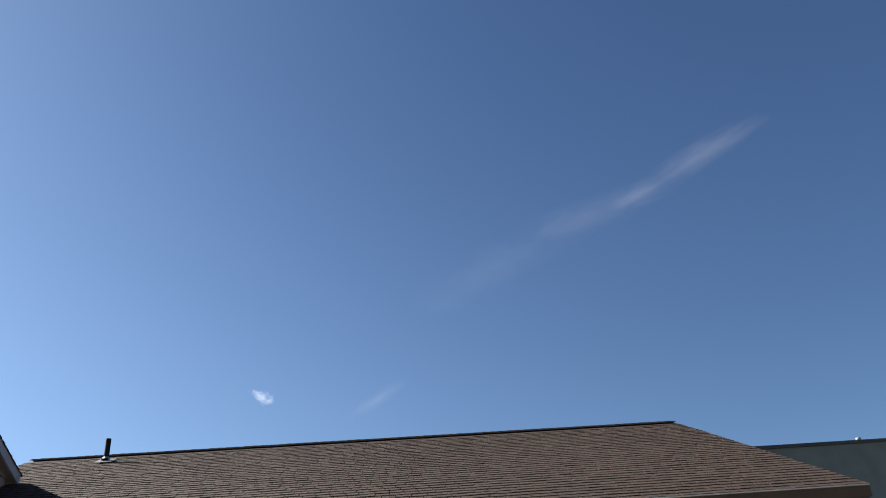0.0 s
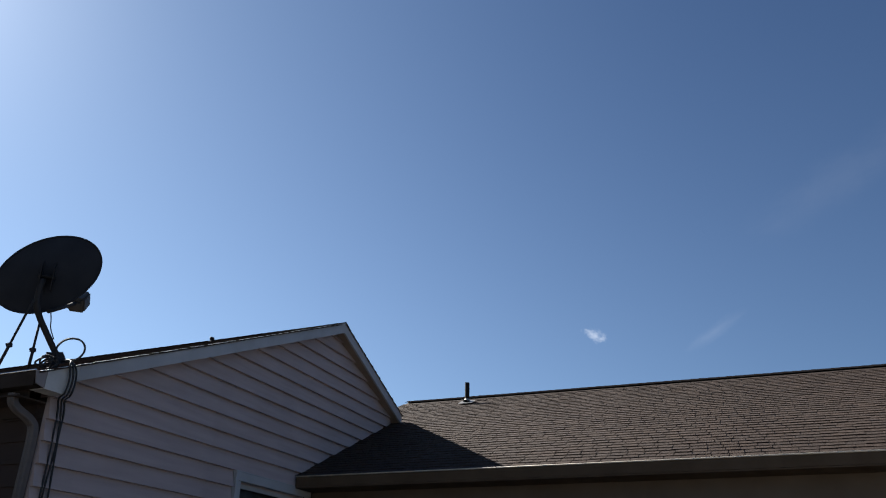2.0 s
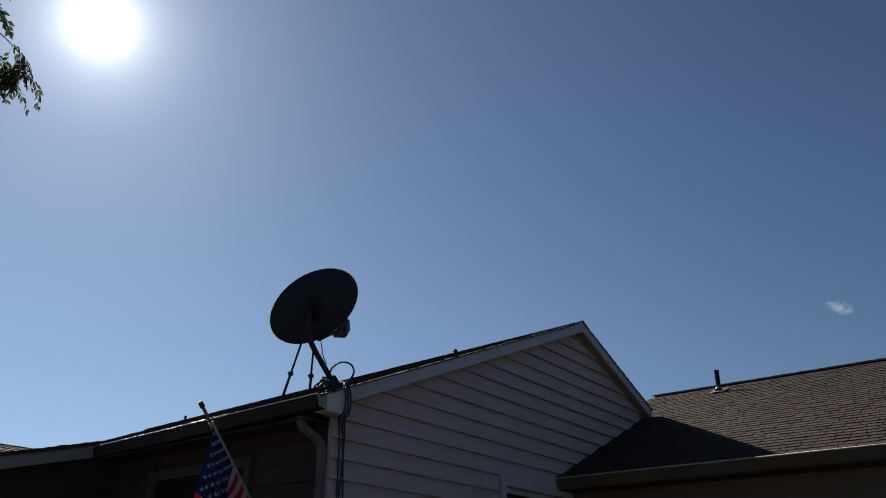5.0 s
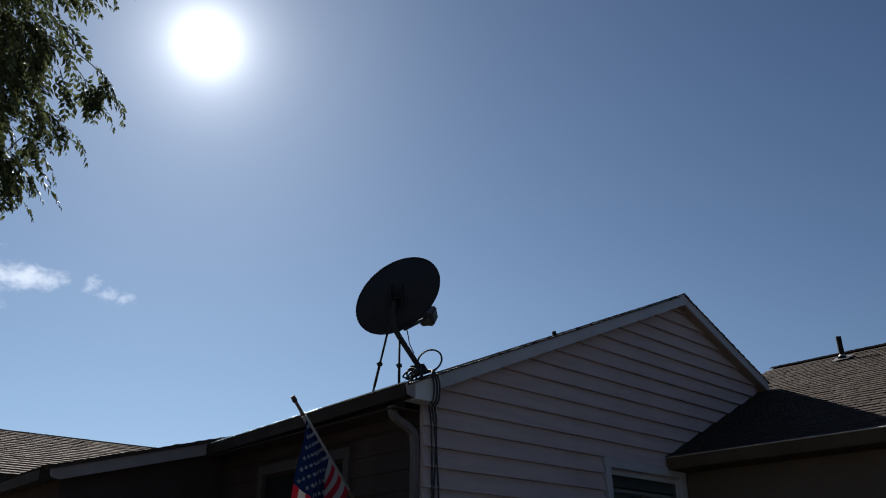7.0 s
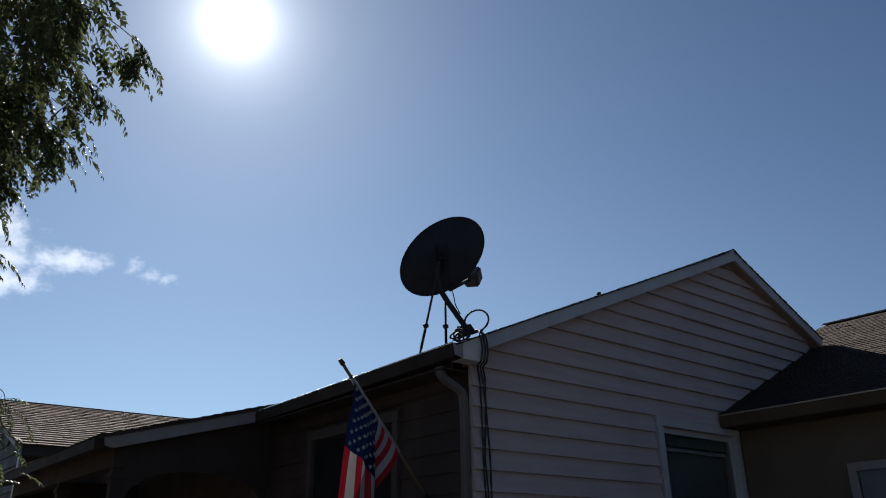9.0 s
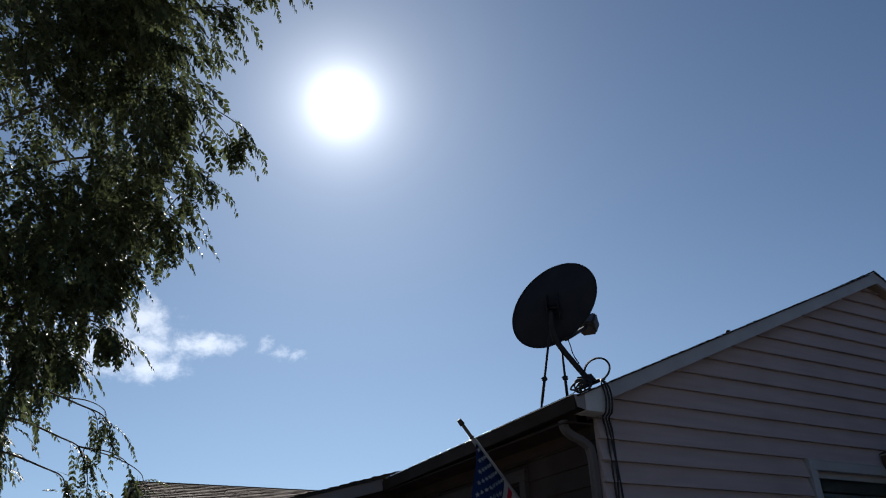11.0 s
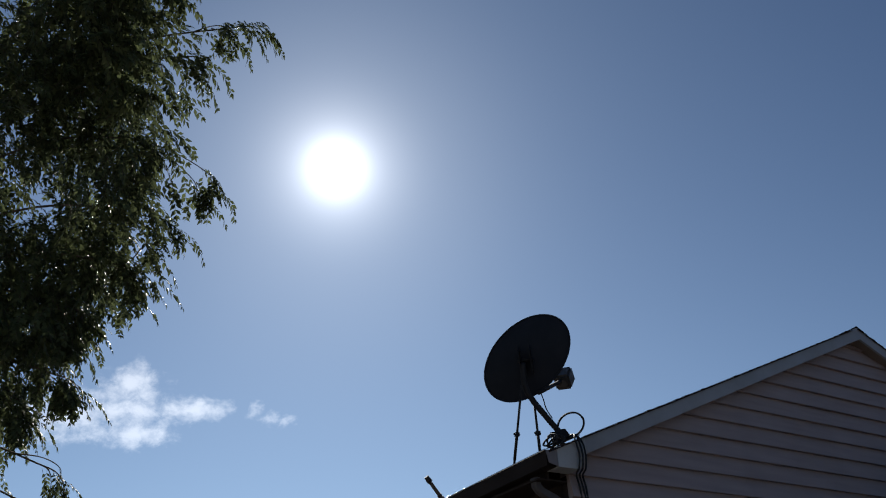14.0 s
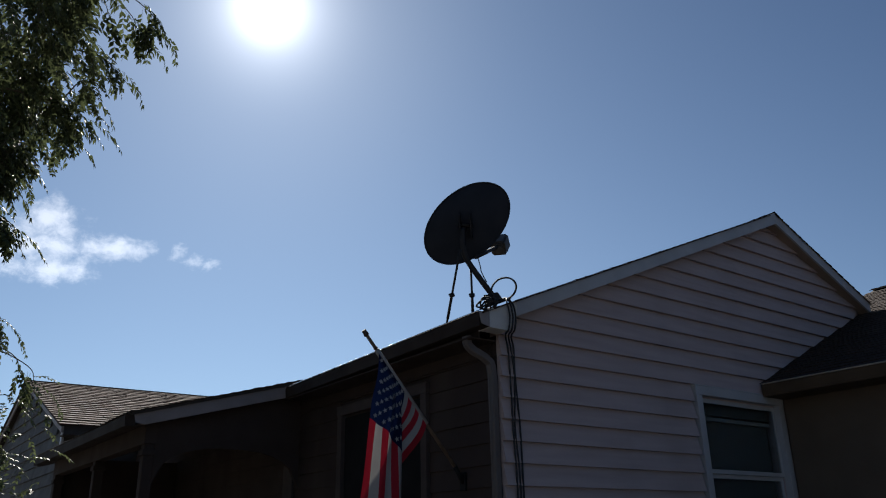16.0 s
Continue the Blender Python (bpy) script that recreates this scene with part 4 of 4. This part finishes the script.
tube(b, [P1 - pd * 0.16, P1 - pd * 0.145], 0.021, 12)
part("ring", b, BRASS, flagpole)
b = bmesh.new()
box(b, LEFT_X - 0.03, LEFT_X - 0.008, 0.51, 0.59, 1.52 + Z, 1.68 + Z, bevel=0.004)
tube(b, [Vector((LEFT_X - 0.02, 0.55, 1.59 + Z)), P0 + pd * 0.08], 0.022, 12)
part("bracket", b, PIPE, flagpole)
b = bmesh.new()
tube(b, [P1 - pd * 0.17, P1 - pd * 0.5, P1 - pd * 0.97], 0.0235, 12)
part("sleeve", b, WHITE, flagpole, "white cloth sleeve of the flag round the pole")
# cloth: v runs down the pole, u hangs down the fly
HOIST, FLY = 0.76, 1.5
FOLD = 0.48                                             # the share of the hoist that hangs in front
top_of = P1 - pd * 0.19


def ease(x):
    x = min(1.0, max(0.0, x))
    return x * x * (3 - 2 * x)


def cloth(u, v):
    base = top_of - pd * HOIST * v
    left = top_of.x - 0.26 * u - 0.03 * math.sin(u * 5)
    drop = u * FLY * 0.985
    settle = ease(u * 3.2)
    if v < FOLD:
        f = v / FOLD
        x = left + (top_of.x + 0.20 - left) * (f + 0.05 * math.sin(f * 6.3 + u * 3))
        x = base.x + (x - base.x) * settle
        y = base.y - (0.035 + 0.10 * math.sin(math.pi * f) + 0.02 * math.sin(f * 14 + u * 4)) * settle
    else:
        f = (v - FOLD) / (1 - FOLD)
        x = base.x + (top_of.x + 0.20 - 0.13 * math.sin(f * math.pi * 0.8) + 0.05 * f - 0.06 * u - base.x) * ease(u * 2.6 + 0.25 * (1 - f) * settle)
        y = base.y - 0.035 * settle * (1 - f) + (0.05 * math.sin(f * math.pi) + 0.03 * math.sin(f * 13 + u * 3)) * settle
    return Vector((x, y - 0.018, base.z - drop * (1 - 0.02 * math.sin(v * 7))))


GU, GV = 40, 52
b = bmesh.new()
gv = [[b.verts.new(cloth(i / GU, j / GV)) for j in range(GV + 1)] for i in range(GU + 1)]
for i in range(GU):
    for j in range(GV):
        f = b.faces.new((gv[i][j], gv[i + 1][j], gv[i + 1][j + 1], gv[i][j + 1]))
        f.smooth = True
        stripe = j * 13 // GV
        f.material_index = 2 if (i < GU * 0.4 and stripe < 7) else (0 if stripe % 2 == 0 else 1)
flag = part("flag", b, [RED, WHITE, BLUE], flagpole, "hanging cloth flag of red and white stripes, blue corner, white stars")
for row in range(9):
    for col in range(6 if row % 2 == 0 else 5):
        v = (row + 1) / 10 * 7 / 13
        u = ((2 * col + (1 if row % 2 == 0 else 2)) / 12) * 0.4
        p = cloth(u, v)
        du, dv = (cloth(u + 0.01, v) - p).normalized(), (cloth(u, v + 0.01) - p).normalized()
        n = du.cross(dv).normalized()
        dv = n.cross(du)
        b = bmesh.new()
        pts = []
        for q in range(10):
            r = 0.024 if q % 2 == 0 else 0.0095
            a = q * math.pi / 5
            pts.append(p + (-dv * math.cos(a) + du * math.sin(a)) * r - n * 0.002)
        prism(b, pts, n * 0.004)
        part("star", b, STAR, flag)

# ---- neighbouring houses ----
nb = thing("neighbour_house", "grey shake-sided house with a brown shingle roof behind the porch", "house")
KX, KY, KZ = -5.857, 15.367, 4.85 + Z                     # gable peak
EY, EZ = 10.594, 3.255 + Z
KP = (KZ - EZ) / (KY - EY)
b = bmesh.new()
prism(b, [(KX + 0.15, EY + 0.35, 0), (KX + 0.15, 2 * KY - EY - 0.35, 0), (KX + 0.15, 2 * KY - EY - 0.35, EZ + KP * 0.35 - 0.1), (KX + 0.15, KY, KZ - 0.1), (KX + 0.15, EY + 0.35, EZ + KP * 0.35 - 0.1)], (10, 0, 0))
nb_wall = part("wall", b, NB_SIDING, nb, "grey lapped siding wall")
z = 0.3
rng = random.Random(11)
while z < KZ - 0.45:
    y0 = KY - (KZ - 0.16 - (z + 0.24)) / KP
    y0 = max(y0, EY + 0.35)
    y1 = 2 * KY - y0
    b = bmesh.new()
    prism(b, [(KX + 0.11, y0, z), (KX + 0.15, y0, z), (KX + 0.15, y0, z + 0.24), (KX + 0.14, y0, z + 0.24)], (0, y1 - y0, 0))
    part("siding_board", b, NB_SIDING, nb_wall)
    z += 0.235
for sgn in (-1, 1):
    b = bmesh.new()
    ye = KY + sgn * (KY - EY)
    prism(b, [(KX, KY, KZ - 0.02), (KX, ye, EZ - 0.02), (KX, ye, EZ - 0.15), (KX, KY, KZ - 0.15)], (0.03, 0, 0))
    part("rake_board", b, CORNER, nb, "beige painted rake board")
nb_roof = None
for sgn in (-1, 1):
    b = bmesh.new()
    ye = KY + sgn * (KY - EY + 0.05)
    prism(b, [(KX - 0.04, KY, KZ), (KX - 0.04, ye, EZ - 0.017), (KX + 10.2, ye, EZ - 0.017), (KX + 10.2, KY, KZ)], (0, 0, -0.03))
    ob = part("roof", b, DECK, nb, "weathered brown shingle roof slope")
    nb_roof = nb_roof or ob
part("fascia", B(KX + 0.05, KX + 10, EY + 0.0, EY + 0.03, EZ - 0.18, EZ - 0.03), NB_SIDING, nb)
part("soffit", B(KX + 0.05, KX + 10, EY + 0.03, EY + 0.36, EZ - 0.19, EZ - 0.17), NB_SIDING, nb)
part("corner_board", B(KX + 0.09, KX + 0.13, EY + 0.33, EY + 0.47, 0.1, EZ - 0.1), TRIM, nb)

tall = thing("neighbour_building", "tall grey-green stucco building with a dark flat roof edge", "building")
TX = 12.0
b = bmesh.new()
box(b, TX, TX + 0.25, -40, 2.0, 0, 6.10 + Z)
box(b, TX + 0.25, TX + 12, -40, -39.75, 0, 6.10 + Z)
box(b, TX + 0.25, TX + 12, 1.75, 2.0, 0, 6.10 + Z)
box(b, TX + 11.75, TX + 12, -39.75, 1.75, 0, 6.10 + Z)
part("wall", b, STUCCO, tall, "grey-green stucco wall in shade")
part("coping", B(TX - 0.06, TX + 0.30, -40.05, 2.05, 6.10 + Z, 6.19 + Z, bevel=0.01), NB_CAP, tall, "dark metal roof edge")
part("roof", B(TX + 0.25, TX + 11.75, -39.75, 1.75, 5.9 + Z, 6.0 + Z), DECK, tall)
b = bmesh.new()
tube(b, [(TX + 0.1, -18.25, 6.19 + Z), (TX + 0.1, -18.25, 6.28 + Z)], 0.07, 12)
part("vent_cap", b, LEAD, tall, "small bright metal cap on the roof edge")

# ---- tree ----
tree = thing("tree", "leafy green street tree with drooping compound-leaf twigs against the sun", "tree")
TB = Vector((-10.6, 3.4, 0.0))
trunk_line = bowed([TB - Vector((0, 0, 0.1)), TB + Vector((0.05, -0.05, 1.6)), TB + Vector((0.2, -0.15, 3.4)), TB + Vector((0.35, -0.35, 5.4)), TB + Vector((0.5, -0.5, 8.3))], 6)
b = bmesh.new()
tube(b, trunk_line, 0.20, 14, taper=0.05)
part("trunk", b, BARK, tree)
rng = random.Random(21)
leaf_v, leaf_f = [], []


def leaflet(p, d, n, size):
    s = d.cross(n).normalized()
    w = size * rng.uniform(0.42, 0.54)
    k0 = len(leaf_v)
    m = p + d * size * 0.45
    for q in (p, m + s * w * 0.5 + n * size * 0.05, p + d * size - n * size * 0.08, m - s * w * 0.5 + n * size * 0.05, m):
        leaf_v.append(tuple(q))
    leaf_f.extend([(k0, k0 + 1, k0 + 4), (k0 + 1, k0 + 2, k0 + 4), (k0 + 2, k0 + 3, k0 + 4), (k0 + 3, k0, k0 + 4)])


def spray(p, d, length, leaves, droop=0.11, size=0.066):
    """A drooping compound twig with leaflets on both sides."""
    d = d.normalized()
    q = Vector(p)
    step = length / leaves
    for i in range(leaves):
        d = (d + Vector((rng.uniform(-.09, .09), rng.uniform(-.09, .09), -droop))).normalized()
        q2 = q + d * step
        k0 = len(twig_v)
        sd = d.orthogonal().normalized() * 0.0022
        for c in (q - sd, q + sd, q2 + sd, q2 - sd):
            twig_v.append(tuple(c))
        twig_f.append((k0, k0 + 1, k0 + 2, k0 + 3))
        q = q2
        side = d.cross(Vector((0, 0, 1)))
        side = side.normalized() if side.length > 0.05 else d.orthogonal().normalized()
        up = side.cross(d)
        grown = size * (0.8 + 0.45 * math.sin(math.pi * (i + 0.7) / (leaves + 0.4)))
        for sgn in (-1, 1):
            if rng.random() < 0.08:
                continue
            ld = (side * sgn * 0.75 + d * 0.75 + Vector((rng.uniform(-.25, .25), rng.uniform(-.25, .25), rng.uniform(-.5, .0)))).normalized()
            ln = (up + Vector((rng.uniform(-.5, .5), rng.uniform(-.5, .5), 0))).normalized()
            leaflet(q, ld, ln, grown * rng.uniform(0.85, 1.15))
    leaflet(q, d, Vector((0, 0, 1)) if abs(d.z) < 0.9 else Vector((1, 0, 0)), size)


twig_v, twig_f = [], []
# where the longest hanging twigs end
TIPS = [(-7.04, 0.23, 7.09), (-7.27, 0.41, 6.97), (-7.38, 0.59, 6.80), (-7.47, 0.73, 6.67), (-7.79, 0.92, 6.51), (-7.94, 0.08, 7.42), (-7.76, 0.31, 7.17),
        (-7.70, 1.20, 6.12), (-7.03, 1.26, 5.83), (-7.15, 1.35, 5.74), (-7.24, 1.55, 5.45), (-7.34, 1.80, 5.01), (-7.47, 1.73, 5.20), (-7.57, 1.92, 4.84),
        (-7.69, 1.83, 5.08), (-7.88, 2.08, 4.57), (-8.05, 2.11, 4.53), (-7.72, 2.27, 3.99), (-7.93, 2.18, 4.34), (-7.93, 2.30, 4.00), (-8.12, 2.39, 3.76),
        (-8.18, 2.40, 3.74), (-8.51, 2.34, 3.98), (-8.50, 2.42, 3.71), (-7.65, 3.08, 3.29), (-7.79, 3.11, 3.23), (-7.69, 3.07, 3.37), (-7.90, 3.16, 3.04),
        (-7.26, 3.10, 2.73), (-7.42, 3.12, 2.83), (-7.76, 3.19, 2.71), (-7.94, 3.21, 2.75)]
forked = []
for tip in TIPS:
    tip = Vector(tip)
    low = tip.z < 3.5
    reach = rng.uniform(0.34, 0.46)
    slant = Vector((-0.75, rng.uniform(-0.1, 0.25), rng.uniform(0.45, 0.8))).normalized()
    start = tip + slant * reach * 0.93
    at = min(trunk_line, key=lambda q: abs(q.z - (start.z - 0.3)) + (0.6 if q.z < 2.0 else 0))
    forks = [q for q in forked if 0.25 < (q - start).length < 1.1 and q.x < start.x - 0.1 and abs(q.z - start.z - 0.1) < 0.35]
    if forks:
        at = min(forks, key=lambda q: (q - start).length)
    arch = 0.40 if not forks else 0.10
    mid = at.lerp(start, 0.55) + Vector((rng.uniform(-.15, .15) * arch, rng.uniform(-.1, .2) * arch, arch))
    line = bowed([at, mid, start + (start - mid) * -0.18 + Vector((0, 0, 0.08)), start], 8)
    b = bmesh.new()
    forked += line[10:22:3] if not forks else []
    tube(b, line, 0.007 if forks else 0.017, 6, taper=0.003)
    part("limb", b, BARK, tree)
    size = 0.052 if low else 0.066
    spray(start, -slant + Vector((0.25, 0, 0.35)), reach, 10, droop=0.12, size=size)
    n = len(line)
    for i in range(n * 2 // 3 if low else n // 2, n):
        d = (line[min(i + 1, n - 1)] - line[i - 1]).normalized()
        if forks and i % 2:
            continue
        for _ in range(1 if (low or i > n - 5) else 2):
            o = Vector((rng.uniform(-0.7, 0.7), rng.uniform(-0.9, 0.7), rng.uniform(-1.0, 0.1)))
            fade = 0.7 if i > n - 3 else 1.0
            spray(line[i] + o * 0.03, d * 0.7 + o * 0.8, rng.uniform(0.26, 0.42) * fade, rng.randint(6, 9), size=size)


def crown_edge(zc):
    """How far the dense crown reaches towards +x at a height."""
    return float(np.interp(zc, [1.2, 2.4, 3.6, 4.2, 4.8, 5.4, 6.2, 7.0, 8.0, 9.5, 10.5], CROWN))


CROWN = [-9.3, -9.0, -8.8, -8.45, -8.1, -7.8, -7.8, -8.0, -8.1, -8.5, -9.4]
count = 0
while count < 7400:
    zc = rng.uniform(1.6, 10.4)
    hi = crown_edge(zc)
    x = hi - abs(rng.gauss(0, 1.0)) - rng.uniform(0, 0.25)
    half = 1.7 * math.sqrt(max(0.45 if zc < 5 else 0.05, 1 - ((zc - 6.8) / 4.2) ** 2))
    y = 2.55 - 0.42 * (max(zc, 3.4) - 5.0) + rng.uniform(-half, half)
    # low foliage added out of view, spread along y to shade the porch
    if zc < 4.5:
        y = rng.uniform(2.3, 6.6)
    if x < -12.6:
        continue
    if noise.noise(Vector((x, y, zc)) * 1.1) < -0.22 or noise.noise(Vector((x, y, zc + 20)) * 3.0) < -0.25:
        continue
    o = Vector((rng.uniform(-0.4, 1), rng.uniform(-0.9, 0.6), rng.uniform(-1.0, 0.2)))
    spray(Vector((x, y, zc)), o, rng.uniform(0.28, 0.46), rng.randint(7, 10))
    count += 1
for _ in range(110):
    c = Vector((min(-7.40, rng.gauss(-7.98, 0.33)), rng.gauss(3.1, 0.2), rng.gauss(2.35, 0.32)))
    spray(c, Vector((rng.uniform(-0.6, 1), rng.uniform(-1, 0.6), rng.uniform(-0.6, 0.5))), rng.uniform(0.18, 0.3), rng.randint(5, 8), size=0.044)
for nm, vv, ff, mm in (("crown", leaf_v, leaf_f, LEAF), ("twig", twig_v, twig_f, BARK)):
    me = bpy.data.meshes.new(nm)
    me.from_pydata(vv, [], ff)
    me.materials.append(mm)
    ob = new(nm, me)
    ob.parent = tree
    tagged(ob, kind="stuff")

# ---- shingle courses, last ----
LEN2 = math.hypot(1, PITCH2)
slope_len = (RIDGE_X - dx) * LEN2


def low_limits(s):
    x = dx - 0.03 + s / LEN2
    f = (x - EAVE_X) / (RIDGE_X - EAVE_X)
    near = NEAR_LOW + (NEAR_TOP - NEAR_LOW) * f
    far = 0.0 if x < 2.35 else FAR_TOP + 0.02
    return -far, -near


shingles(low_roof, (dx - 0.03, 0, lz(dx - 0.03)), (0, -1, 0), (1, 0, PITCH2), int(slope_len / 0.13), low_limits, SHINGLE, exposure=0.13, singles=300, seed=5, butts=(0.011, 0.013, 0.015), widths=(0.15, 0.20), slips=0.007, gap=0.010)
ridge_caps(gable_roof, (PEAK_X, RAKE_Y - 0.01, gz(PEAK_X) + 0.018), (PEAK_X, 11.2, gs(PEAK_X, 11.2) + 0.018), 0.12, PITCH1, RIDGE)
ridge_caps(low_roof, (RIDGE_X, FAR_TOP, RIDGE_Z + 0.005), (RIDGE_X, NEAR_TOP - 0.02, RIDGE_Z + 0.005), 0.11, PITCH2, RIDGE)
LEN1 = math.hypot(1, PITCH1)
shingles(gable_roof, (LEFT_EAVE - 0.03, 0, gs(LEFT_EAVE - 0.03, 0)), (0, 1, -SAG), (1, 0, PITCH1), int((PEAK_X - LEFT_EAVE) * LEN1 / 0.143), lambda s: (RAKE_Y - 0.018, 3.62 if s < 0.26 else SIDE_END + 0.3), SHINGLE, singles=0, seed=6)
back = [o for o in house.children if o.name.startswith("gable_roof_back")][0]
shingles(back, (2.46, 0, gs(2.46, 0)), (0, 1, -SAG), (-1, 0, PITCH1), int((2.46 - PEAK_X) * LEN1 / 0.143), lambda s: (RAKE_Y - 0.018, 4.0), SHINGLE, singles=0, seed=8)
LEN3 = math.hypot(1, PITCH3)
shingles(porch_roof, (PX + 0.05, 0, porch_z(PX + 0.05)), (0, 1, 0), (1, 0, PITCH3), int((-4.3 - PX) * LEN3 / 0.143), lambda s: (PY - 0.045, 8.65), SHINGLE, singles=0, seed=9)
LENK = math.hypot(1, KP)
shingles(nb_roof, (KX - 0.05, EY - 0.06, EZ - 0.02), (1, 0, 0), (0, 1, KP), int((KY - EY) * LENK / 0.228), lambda s: (0, 9.0), SHINGLE_DARK, exposure=0.228, singles=240, seed=12, butts=(0.024, 0.027, 0.030), widths=(0.22, 0.36), slips=0.012)
ridge_caps(nb_roof, (KX - 0.05, KY, KZ + 0.01), (KX + 9.5, KY, KZ + 0.01), 0.14, KP, RIDGE)
